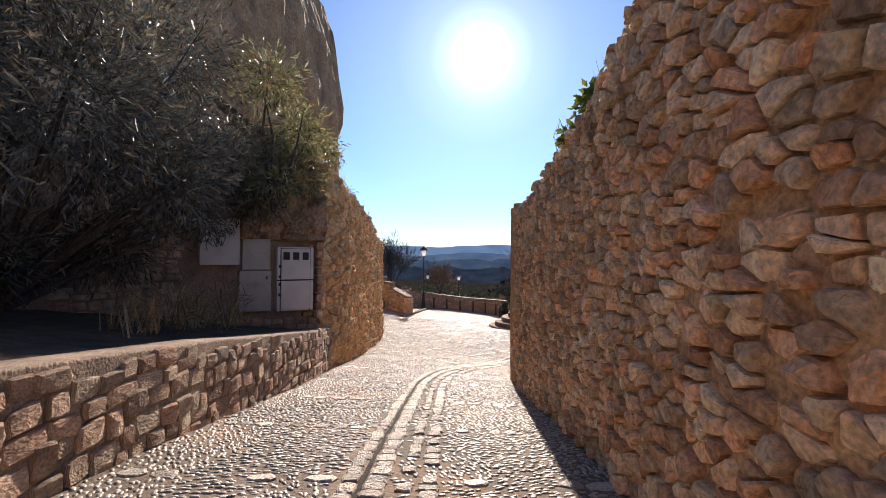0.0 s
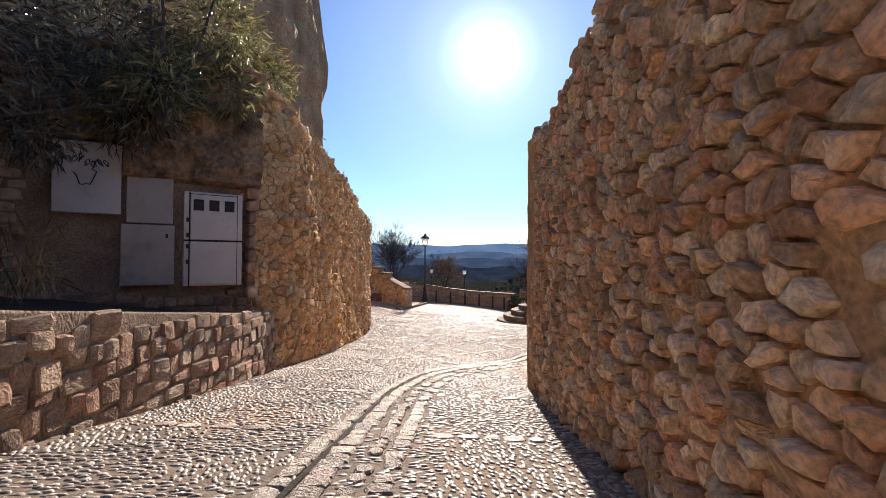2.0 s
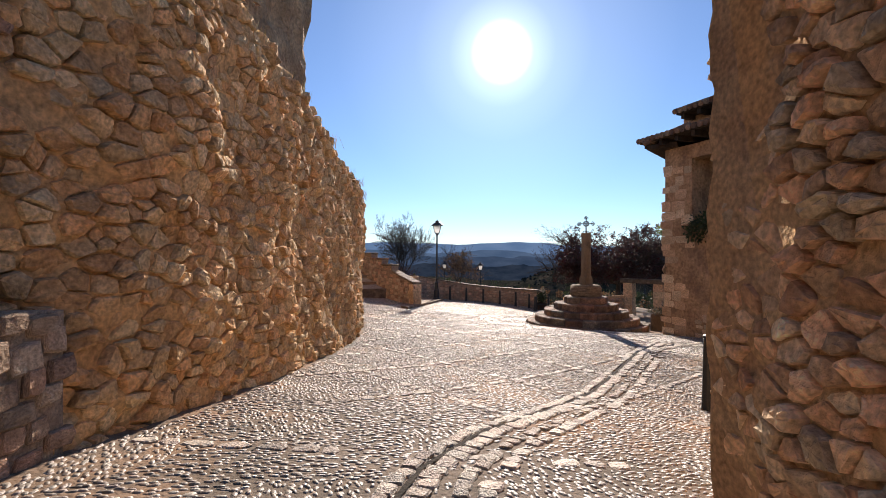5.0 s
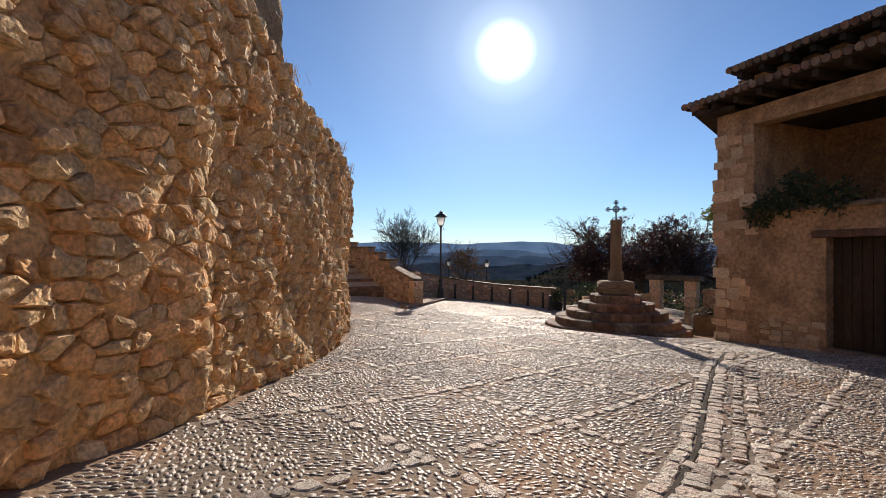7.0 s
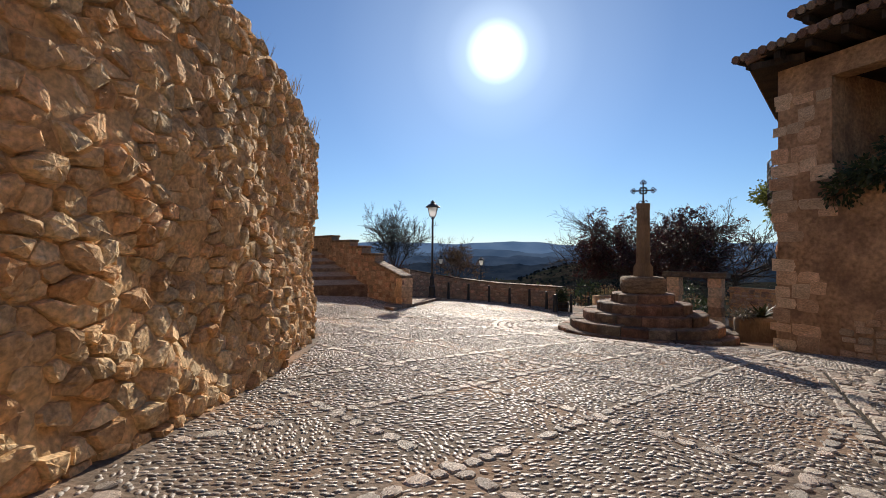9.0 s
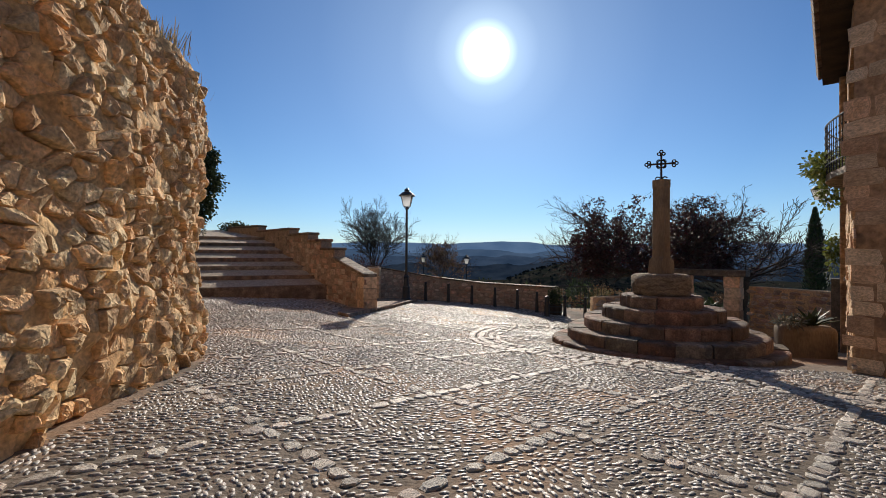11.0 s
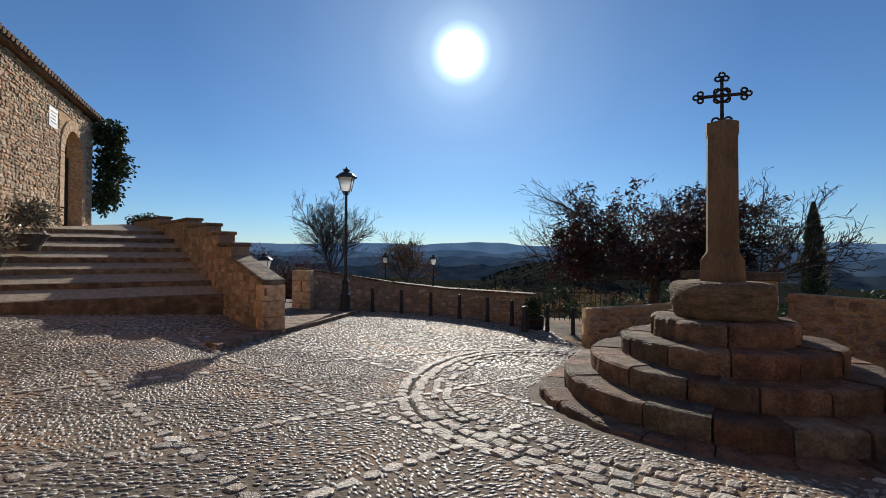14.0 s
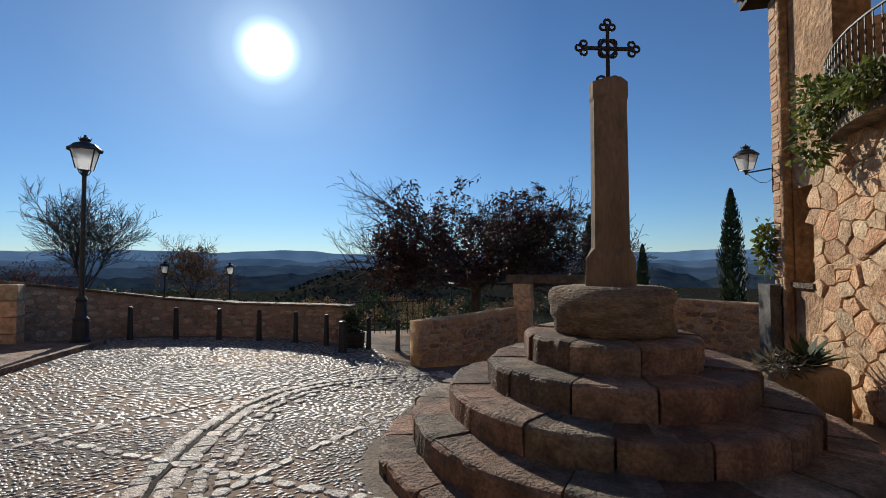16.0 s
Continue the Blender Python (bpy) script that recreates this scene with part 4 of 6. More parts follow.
# eaves: boards, rafters, tiles
def eaves(z, n_out, n_in, rise, s0, s1, tip):
    roof = part("roof", f1(Geo(), s0, s1, n_in, n_out, z, z + 0.07), M_WOOD, house, "projecting eaves of clay tiles on dark rafters")
    for i in range(int((s1 - s0) / 0.62)):
        s = s0 + 0.15 + i * 0.62
        part("rafter", f1(Geo(), s, s + 0.13, n_in, n_out - 0.06, z - 0.16, z - 0.002), M_WOOD, roof)
    g = Geo()
    for i in range(int((s1 - s0) / 0.2)):
        s = s0 + i * 0.2
        a, b = C0 + U1 * s - Vector((-U1.y, U1.x)) * (n_out + 0.08), C0 + U1 * s - Vector((-U1.y, U1.x)) * n_in
        g.tube((a.x, a.y, z + 0.10), (b.x, b.y, z + 0.10 + rise), 0.095, 0.085, 7)
    part("tile", g, M_TILE, roof, kind="stuff")
    return roof


eaves(4.0, 0.62, -1.0, 0.22, -0.5, 12, 0)
eaves(4.98, -0.38, -2.6, 0.9, 0.1, 12, 0)
g = Geo()
f2(g, -0.5, 5.0, -0.5, 0.45, 3.76, 3.9)
part("valley_eave", g, M_WOOD, house)
g = Geo()
for i in range(28):
    p = C0 + U2 * (-0.5 + 0.2 * i)
    nn = Vector((-U2.y, U2.x))
    a, b = p + nn * 0.55, p - nn * 0.9
    g.tube((a.x, a.y, 3.97), (b.x, b.y, 4.4), 0.095, 0.085, 7)
part("tile", g, M_TILE, house, kind="stuff")
# valley window, brick pier, drainpipe
win = part("window", f2(Geo(), 3.72, 4.28, -0.36, -0.33, -1.05, 0.42), M_WOOD, house, "narrow shuttered window in deep reveal")
part("window_sill", f2(Geo(), 3.64, 4.36, -0.1, 0.07, -1.13, -1.05), M_STEP, win)
g = Geo()
for i in range(60):
    z = -3.0 + 0.112 * i
    f2(g, 4.502, 4.74, -0.4, 0.10 + 0.008 * (i % 2), z, z + 0.098)
    f2(g, 4.42, 4.498, 0.002, 0.10 + 0.008 * ((i + 1) % 2), z, z + 0.098)
part("brick_pier", g, M_BRICK, house, "pier of thin bricks at the wall end", kind="stuff")
soften(part("pilaster", f2(Geo(), 4.30, 4.415, 0.0, 0.14, -3, 3.7), M_PLASTER, house), 0.03)
part("service_box", f2(Geo(), 4.45, 4.9, 0.14, 0.3, -2.9, -1.1), M_POT, house, "grey service panel at the foot of the pier")

# balcony railing on the valley front
rail = thing("balcony_railing", (*(C0 + U2 * 1.8), 1.0), "black wrought iron balcony railing with trailing plants", "railing")
def rail_at(s):
    t = (s - 0.5) / 2.6
    return C0 + U2 * s + Vector((-U2.y, U2.x)) * (0.10 + 0.28 * math.sin(math.pi * min(1, max(0, t))))
for zz, r in ((1.18, 0.014), (1.95, 0.018)):
    pts = [(*rail_at(0.5 + 2.6 * i / 12), zz) for i in range(13)]
    part("rail", Geo().path(pts, r), M_IRON, rail)
for i in range(22):
    p = rail_at(0.5 + 2.6 * i / 21)
    gg = Geo().tube((p.x, p.y, 1.0), (p.x, p.y, 1.95), 0.008, 0.008, 5)
    for k in range(5):
        gg.lathe((p.x, p.y, 1.25 + 0.13 * k), [(0.006, -0.03), (0.018, 0), (0.006, 0.03)], 5)
    part("baluster", gg, M_IRON, rail)
rim_ = [rail_at(0.45 + 2.7 * i / 12) for i in range(13)] + [C0 + U2 * 3.15, C0 + U2 * 0.45]
g = Geo()
g.v = [(p.x, p.y, 0.88) for p in rim_] + [(p.x, p.y, 1.0) for p in rim_]
m = len(rim_)
g.f = [tuple(range(m)), tuple(reversed(range(m, 2 * m)))] + [(i, m + i, m + (i + 1) % m, (i + 1) % m) for i in range(m)]
part("balcony_slab", g, M_STEP, house)

# ---- wayside cross on round steps ----
MC = Vector((4.97, 26.4))
monument = thing("wayside_cross", (MC.x, MC.y, -2.6), "stone wayside cross on round stepped base", "monument")
LEV = [(2.28, -2.85, -2.40), (2.0, -2.7, -2.16), (1.61, -2.4, -1.92), (1.22, -2.2, -1.68), (0.84, -1.9, -1.43)]
for k, (r, z0, z1) in enumerate(LEV):
    nb = max(9, int(6.283 * r / 0.62))
    inner = LEV[k + 1][0] - 0.25 if k < 4 else 0.2
    step = part("round_step", Geo().lathe((MC.x, MC.y, 0), [(r - 0.06, z0), (r - 0.06, z1 - 0.015)], 48), M_STEP, monument)
    rr = random.Random(70 + k)
    for i in range(nb):
        a0, a1 = 6.28318 * i / nb + 0.010 / r, 6.28318 * (i + 1) / nb - 0.010 / r
        g = Geo()
        ro = r + rr.uniform(-0.028, 0.022)
        zt = z1 + rr.uniform(-0.016, 0.012)
        m = 6
        for j in range(m + 1):
            a = a0 + (a1 - a0) * j / m
            ca, sa = math.cos(a), math.sin(a)
            for rad, z in ((inner, z0), (ro - 0.01, z0), (ro, z0 + 0.04), (ro, zt - 0.035), (ro - 0.02, zt - 0.01), (ro - 0.05, zt), (inner, zt)):
                e = 0.0 if rad == inner else 0.035 * noise.noise(Vector((rad * ca * 6, rad * sa * 6, z * 6 + k)))
                g.v.append((MC.x + (rad + e) * ca, MC.y + (rad + e) * sa, z + (0.4 * e if z > z0 + 0.1 else 0)))
        for j in range(m):
            for q in range(7):
                g.f.append((j * 7 + q, (j + 1) * 7 + q, (j + 1) * 7 + (q + 1) % 7, j * 7 + (q + 1) % 7))
        g.f += [tuple(reversed(range(7))), tuple(range(m * 7, m * 7 + 7))]
        part("stone", g, M_STEP, step)
part("plinth", Geo().lathe((MC.x, MC.y, 0), [(0.54, -1.44), (0.575, -1.38), (0.56, -1.31), (0.585, -1.25), (0.57, -1.18), (0.585, -1.1), (0.565, -1.03), (0.52, -0.99), (0.46, -0.975)], 48, wob=0.16), M_DRUM, monument, "drum plinth of rough limestone", True)
g = Geo()
oct_ = [(0.5, 0.27), (0.27, 0.5), (-0.27, 0.5), (-0.5, 0.27), (-0.5, -0.27), (-0.27, -0.5), (0.27, -0.5), (0.5, -0.27)]
sq_ = [(0.5, 0.48), (0.48, 0.5), (-0.48, 0.5), (-0.5, 0.48), (-0.5, -0.48), (-0.48, -0.5), (0.48, -0.5), (0.5, -0.48)]
TW = radians(22)
for shape, w, z in ((sq_, 0.375, -0.99), (sq_, 0.36, -0.70), (oct_, 0.325, -0.60), (oct_, 0.31, 0.88), (oct_, 0.33, 0.92), (oct_, 0.33, 1.07)):
    g.v += [(MC.x + w * (x * math.cos(TW) - y * math.sin(TW)), MC.y + w * (x * math.sin(TW) + y * math.cos(TW)), z) for x, y in shape]
g.f = [(j * 8 + i, j * 8 + (i + 1) % 8, j * 8 + 8 + (i + 1) % 8, j * 8 + 8 + i) for j in range(5) for i in range(8)] + [tuple(reversed(range(8))), tuple(range(40, 48))]
part("shaft", g, M_SHAFT, monument, "eight-sided limestone shaft")
# iron cross with ringed arms
cross = part("iron_cross", Geo().tube((MC.x, MC.y, 1.05), (MC.x, MC.y, 1.66), 0.024, 0.020, 6), M_RUST, monument, "dark wrought iron cross with scrolled ends")
XA = Vector((0.93, -0.37, 0)).normalized()
CC = Vector((MC.x, MC.y, 1.43))
part("arm", Geo().tube(CC - XA * 0.26, CC + XA * 0.26, 0.021, 0.021, 6), M_RUST, cross)
def loop(c, r, a0=0.0, a1=6.2832, n=14):
    return [c + XA * (r * math.cos(a0 + (a1 - a0) * i / n)) + Vector((0, 0, r * math.sin(a0 + (a1 - a0) * i / n))) for i in range(n + 1)]
part("ring", Geo().path(loop(CC, 0.085), 0.017), M_RUST, cross)
for dx, dz in ((1, 0), (-1, 0), (0, 1)):
    tip = CC + XA * (0.25 * dx) + Vector((0, 0, 0.22 * dz))
    gg = Geo()
    for ox, oz in ((0.05 * dx, 0.05 * dz), (0.045 * dz, 0.045 * dx), (-0.045 * dz, -0.045 * dx)):
        gg.path(loop(tip + XA * ox + Vector((0, 0, oz)), 0.032, n=10), 0.014, 5)
    part("scroll", gg, M_RUST, cross)
gg = Geo()
for sd in (-1, 1):
    gg.path(loop(Vector((MC.x, MC.y, 1.10)) + XA * (0.07 * sd), 0.045, 0.3, 4.4, 10), 0.014, 5)
part("foot_scroll", gg, M_RUST, cross)
for a, b in ((45, 1), (135, 1), (225, 1), (315, 1)):
    q = CC + XA * (0.14 * math.cos(radians(a))) + Vector((0, 0, 0.14 * math.sin(radians(a))))
    part("petal", Geo().path(loop(q * 0.5 + CC * 0.5, 0.045, n=10), 0.012, 5), M_RUST, cross)


# ---- street furniture ----
def lantern(parent, x, y, z, k=1.0):
    """A four-sided tapered lantern standing on z, about 0.75 m tall."""
    head = part("lantern", Geo().lathe((x, y, z), [(0.03 * k, -0.05), (0.05 * k, 0), (0.11 * k, 0.04 * k)], 8), M_IRON, parent, "black four-sided lantern with frosted panes")
    lo, hi, h0, h1 = 0.13 * k, 0.215 * k, 0.05 * k, 0.46 * k
    cs = [(1, 1), (-1, 1), (-1, -1), (1, -1)]
    for i in range(4):
        a, b = cs[i], cs[(i + 1) % 4]
        part("bar", Geo().tube((x + a[0] * lo, y + a[1] * lo, z + h0), (x + a[0] * hi, y + a[1] * hi, z + h1), 0.014 * k, 0.014 * k, 5), M_IRON, head)
        g = Geo()
        q = []
        for f in (0.985, 0.955):
            q += [(x + a[0] * lo * f, y + a[1] * lo * f, z + h0), (x + b[0] * lo * f, y + b[1] * lo * f, z + h0), (x + b[0] * hi * f, y + b[1] * hi * f, z + h1), (x + a[0] * hi * f, y + a[1] * hi * f, z + h1)]
        g.add(q, [(0, 1, 2, 3), (7, 6, 5, 4), (0, 4, 5, 1), (1, 5, 6, 2), (2, 6, 7, 3), (3, 7, 4, 0)])
        part("pane", g, M_GLASS, head)
    part("cap", Geo().lathe((x, y, z + h1), [(0.33 * k, 0), (0.33 * k, 0.03 * k), (0.27 * k, 0.07 * k), (0.20 * k, 0.14 * k), (0.10 * k, 0.18 * k), (0.08 * k, 0.22 * k), (0.10 * k, 0.25 * k), (0.03 * k, 0.29 * k), (0.02 * k, 0.34 * k)], 12), M_IRON, head)
    g = Geo()
    for i in range(6):
        a = 6.2832 * i / 6
        g.tube((x + 0.085 * k * math.cos(a), y + 0.085 * k * math.sin(a), z + h1 + 0.2 * k), (x + 0.12 * k * math.cos(a), y + 0.12 * k * math.sin(a), z + h1 + 0.28 * k), 0.012 * k, 0.008 * k, 4)
    part("crown", g, M_IRON, head)
    return head


def street_lamp(x, y, z, tall, label):
    ob = thing("street_lamp", (x, y, z), label, "street lamp", "street lamps")
    part("base", Geo().lathe((x, y, z), [(0.21, -0.1), (0.21, 0.06), (0.17, 0.10), (0.155, 0.5), (0.17, 0.55), (0.12, 0.62), (0.10, 0.95), (0.13, 1.0), (0.08, 1.08)], 14), M_IRON, ob)
    part("post", Geo().lathe((x, y, z), [(0.06, 1.0), (0.045, tall - 0.95), (0.075, tall - 0.92), (0.05, tall - 0.85)], 12), M_IRON, ob)
    g = Geo()
    for i in range(4):
        a = 0.785 + 1.5708 * i
        c, s = math.cos(a), math.sin(a)
        g.path([(x + r * c, y + r * s, z + tall - 0.9 + q) for r, q in ((0.05, -0.05), (0.11, 0.0), (0.15, 0.08), (0.13, 0.15))], 0.011, 5)
    part("bracket", g, M_IRON, ob)
    lantern(ob, x, y, z + tall - 0.86, 1.1)
    return ob


street_lamp(-1.5, 36.45, -2.56, 4.88, "tall black cast iron street lamp with lantern by the kerb")
for x, y, z in ((-1.87, 58.1, -1.1), (2.0, 57.8, -1.2), (21, 62, -2.6), (-5.6, 40.6, -1.2)):
    zb = land_z(x, y)
    street_lamp(x, y, zb, max(2.2, z + 0.65 - zb), "black street lamp on the slope below the plaza")

bx, by = C0 + U2 * 4.74 + Vector((-U2.y, U2.x)) * 0.1
lamp = thing("bracket_lamp", (bx, by, 0.8), "black lantern on an iron wall bracket", "wall lamp")
nn2 = Vector((-U2.y, U2.x))
tip = Vector((bx, by)) + nn2 * 0.40
part("arm", Geo().tube((bx, by, 0.86), (tip.x, tip.y, 0.80), 0.014, 0.012), M_IRON, lamp)
part("wall_plate", Geo().tube((bx, by, 0.45), (bx, by, 0.95), 0.016, 0.016), M_IRON, lamp)
part("wire", Geo().path([(bx + (tip.x - bx) * t, by + (tip.y - by) * t, 0.8 - 0.22 * math.sin(2.6 * (1 - t)) * (1 - t * 0.4)) for t in (0, 0.25, 0.5, 0.75, 1)], 0.005, 4), M_IRON, lamp)
lantern(lamp, tip.x, tip.y, 0.82, 0.6)


def bollard(x, y, z, h, w, label):
    ob = thing("bollard", (x, y, z), label, "bollard", "iron bollards")
    part("post", Geo().lathe((x, y, z), [(w * 1.25, -0.1), (w * 1.25, 0.02), (w * 1.15, 0.06), (w, h * 0.55), (w * 0.88, h - 0.07), (w * 0.72, h - 0.06)], 8), M_IRON, ob)
    part("cap", Geo().lathe((x, y, z), [(w * 0.7, h - 0.07), (w * 0.95, h - 0.05), (w * 0.95, h - 0.02), (w * 0.5, h)], 10), M_IRON, ob)
    return ob


first = bollard(-0.7, 37.6, plaza_z(-0.7, 37.6), 0.88, 0.065, "dark iron bollard before the viewpoint parapet")
for x, y in ((0.35, 37.65), (1.42, 37.45), (2.45, 37.2), (3.4, 36.8), (4.15, 36.2)):
    copy_thing(first, pose(x, y, plaza_z(x, y)))
bollard(4.36, 35.15, plaza_z(4.36, 35.15), 0.82, 0.10, "stout square iron bollard at the end of the row")
for x, y in ((5.2, 35.6), (5.95, 35.3)):
    copy_thing(first, pose(x, y, plaza_z(x, y)))
bollard(3.43, 14.24, plaza_z(3.43, 14.24), 1.02, 0.085, "tapering dark iron bollard standing on the cobbles")

# barrel planter and railing at the gap
def leaves(g, c, r, count, size, rnd, droop=0.0, thin=0.25, shell=0.5):
    """Leaf blades scattered in an uneven ball."""
    for _ in range(count):
        v = Vector((rnd.gauss(0, 1), rnd.gauss(0, 1), rnd.gauss(0, 1))).normalized()
        k = shell + (1 - shell) * rnd.random()
        k *= 0.8 + 0.45 * noise.noise(v * 2.3 + Vector(c))
        p = Vector(c) + Vector((v.x * r[0], v.y * r[1], v.z * r[2])) * k
        d = (v + Vector((rnd.uniform(-1, 1), rnd.uniform(-1, 1), rnd.uniform(-1, 1) - droop))).normalized()
        s = d.orthogonal().normalized()
        s.rotate(Matrix.Rotation(rnd.uniform(0, 6.28), 3, d))
        L = size * rnd.uniform(0.6, 1.3)
        up = d.cross(s) * L * 0.06
        m = p + d * L * 0.5
        g.add([p, m + s * L * thin + up, p + d * L, m - s * L * thin + up], [(0, 1, 2), (0, 2, 3)])


pl = thing("barrel_planter", (4.85, 36.0, -3.0), "wooden barrel planter with a leafy shrub", "planter")
zb = plaza_z(4.85, 36.0)
part("barrel", Geo().lathe((4.85, 36.0, zb), [(0.30, -0.03), (0.33, 0.2), (0.34, 0.42), (0.31, 0.42), (0.30, 0.36)], 18), M_WOOD, pl)
for z in (0.1, 0.33):
    part("hoop", Geo().lathe((4.85, 36.0, zb), [(0.336, z), (0.346, z + 0.01), (0.346, z + 0.04), (0.338, z + 0.05)], 18), M_IRON, pl)
g = Geo()
leaves(g, (4.85, 36.0, zb + 0.75), (0.38, 0.38, 0.45), 420, 0.11, random.Random(5), 0, 0.28, 0.2)
part("foliage", g, M_LEAF_D, pl)
fence = thing("railing", (7.0, 37.6, -3.0), "dark iron railing above the slope", "railing")
FA, FB = Vector((5.6, 39.0)), Vector((8.6, 38.2))
for i in range(17):
    p = FA.lerp(FB, i / 16)
    z = land_z(p.x, min(p.y, 39.5))
    part("baluster", Geo().tube((p.x, p.y, z - 0.1), (p.x, p.y, -2.05), 0.014, 0.014, 5), M_IRON, fence)
for z in (-2.85, -2.07):
    part("rail", Geo().tube((FA.x, FA.y, z), (FB.x, FB.y, z), 0.02, 0.02, 5), M_IRON, fence)
fence2 = thing("railing", (-4.2, 38.2, -2.6), "dark iron railing beside the parapet pier", "railing")
for i in range(12):
    x = -5.6 + 0.2 * i
    part("baluster", Geo().tube((x, 38.2, -2.9), (x, 38.2, -1.75), 0.012, 0.012, 5), M_IRON, fence2)
for z in (-2.45, -1.77):
    part("rail", Geo().tube((-5.7, 38.2, z), (-3.2, 38.2, z), 0.018, 0.018, 5), M_IRON, fence2)

# ---- meter cabinets in the recess ----
CO, CU = Vector((-3.56, 9.86)), Vector((0.62, 0.45)).normalized()


def cab(g, s0, s1, n0, n1, z0, z1):
    """n outward from the recess wall."""
    return g.obox(CO, CU, s0, s1, -n1, -n0, z0, z1)


cabinet = thing("meter_cabinet", (-3.2, 10.1, 0.2), "cream metal meter cabinet with three mesh windows", "cabinet")
soften(part("body", cab(Geo(), 0, 0.78, -0.15, 0.14, 0.2, 1.56), M_CAB, cabinet), 0.008)
up = soften(part("door", cab(Geo(), 0.08, 0.70, 0.13, 0.165, 0.87, 1.52), M_CAB, cabinet), 0.006)
dn = soften(part("door", cab(Geo(), 0.08, 0.70, 0.13, 0.165, 0.23, 0.84), M_CAB, cabinet), 0.006)
for i in range(3):
    a = 0.115 + 0.205 * i
    part("mesh_window", cab(Geo(), a, a + 0.135, 0.16, 0.168, 1.29, 1.45), M_VENT, up)
# dark strips on the body stand in for the shaded gaps round the doors
for s0, s1, z0, z1 in ((0.0, 0.78, 0.842, 0.868), (0.062, 0.078, 0.2, 1.55), (0.702, 0.712, 0.2, 1.55), (0.08, 0.70, 1.522, 1.532)):
    part("seam", cab(Geo(), s0, s1, 0.139, 0.143, z0, z1), M_VENT, cabinet)
for d, z in ((up, 1.0), (dn, 0.62)):
    part("hinge", cab(Geo(), 0.03, 0.075, 0.14, 0.175, z + 0.12, z + 0.18), M_IRON, d)
    part("hinge", cab(Geo(), 0.03, 0.075, 0.14, 0.175, z - 0.1, z - 0.04), M_IRON, d)
mid = thing("meter_cabinet", (-3.85, 9.65, 0.3), "narrow grey cabinet of two stacked boxes", "cabinet")
soften(part("upper_box", cab(Geo(), -0.68, -0.13, -0.15, 0.08, 1.08, 1.72), M_CAB_G, mid), 0.01)
lowb = soften(part("lower_box", cab(Geo(), -0.74, -0.11, -0.15, 0.11, 0.22, 1.06), M_CAB_G, mid), 0.01)
part("lock", cab(Geo(), -0.22, -0.19, 0.108, 0.122, 0.88, 0.94), M_IRON, lowb)
pan = thing("meter_cabinet", (-4.35, 9.3, 1.2), "pale square cabinet sprayed with a black scrawl", "cabinet")
panel = soften(part("body", cab(Geo(), -1.46, -0.74, -0.15, 0.12, 1.18, 2.1), M_CAB, pan), 0.01)
rs = random.Random(12)
for k in range(7):
    s, z = -1.30 + 0.065 * k, 1.86 + rs.uniform(-0.04, 0.04)
    pts = []
    for i in range(7):
        a = s + 0.03 * math.cos(i * 1.3 + k)
        q = CO + CU * a - Vector((-CU.y, CU.x)) * 0.123
        pts.append((q.x, q.y, z + 0.045 * math.sin(i * 1.1 + 2 * k)))
    part("scrawl", Geo().path(pts, 0.006, 4), M_PAINT, panel)
pts = []
for i in range(14):
    a = -1.25 + 0.035 * i * (1 if i < 8 else 0.7)
    q = CO + CU * a - Vector((-CU.y, CU.x)) * 0.123
    pts.append((q.x, q.y, 1.70 - 0.16 * math.sin(i * 0.45) + 0.03 * math.sin(i * 2.1)))
part("scrawl", Geo().path(pts, 0.007, 4), M_PAINT, panel)
# rough rock over the cabinets, stone jambs beside them
rr = random.Random(6)
g = Geo()
NS, NZ = 46, 26
for i in range(NS + 1):
    for j in range(NZ + 1):
        a, z = -2.2 + 3.25 * i / NS, 1.66 + 1.75 * j / NZ
        q = CO + CU * a
        w3 = Vector((q.x, q.y, z))
        k = 0.10 + 0.16 * j / NZ + 0.16 * noise.noise(w3 * 1.3) + 0.07 * noise.noise(w3 * 3.7) + rubble(w3, 0.34, 0.13)
        if j == 0 or a < -0.72 and z < 2.14:
            k = -0.12
        q = q + Vector((CU.y, -CU.x)) * k
        g.v.append((q.x, q.y, z))
g.f = [(i * (NZ + 1) + j, (i + 1) * (NZ + 1) + j, (i + 1) * (NZ + 1) + j + 1, i * (NZ + 1) + j + 1) for i in range(NS) for j in range(NZ)]
part("rock_face", g, M_ROCK, wall_recess, "rough dark rock above the cabinets")
for k in range(9):
    a = 0.84 + rr.uniform(0, 0.04)
    soften(part("jamb_stone", cab(Geo(), a, 1.0 + rr.uniform(-0.03, 0.03), -0.2, 0.13 + rr.uniform(0, 0.04), 0.0 + 0.19 * k, 0.0 + 0.19 * k + 0.165), M_BLOCK, wall_recess), 0.03)

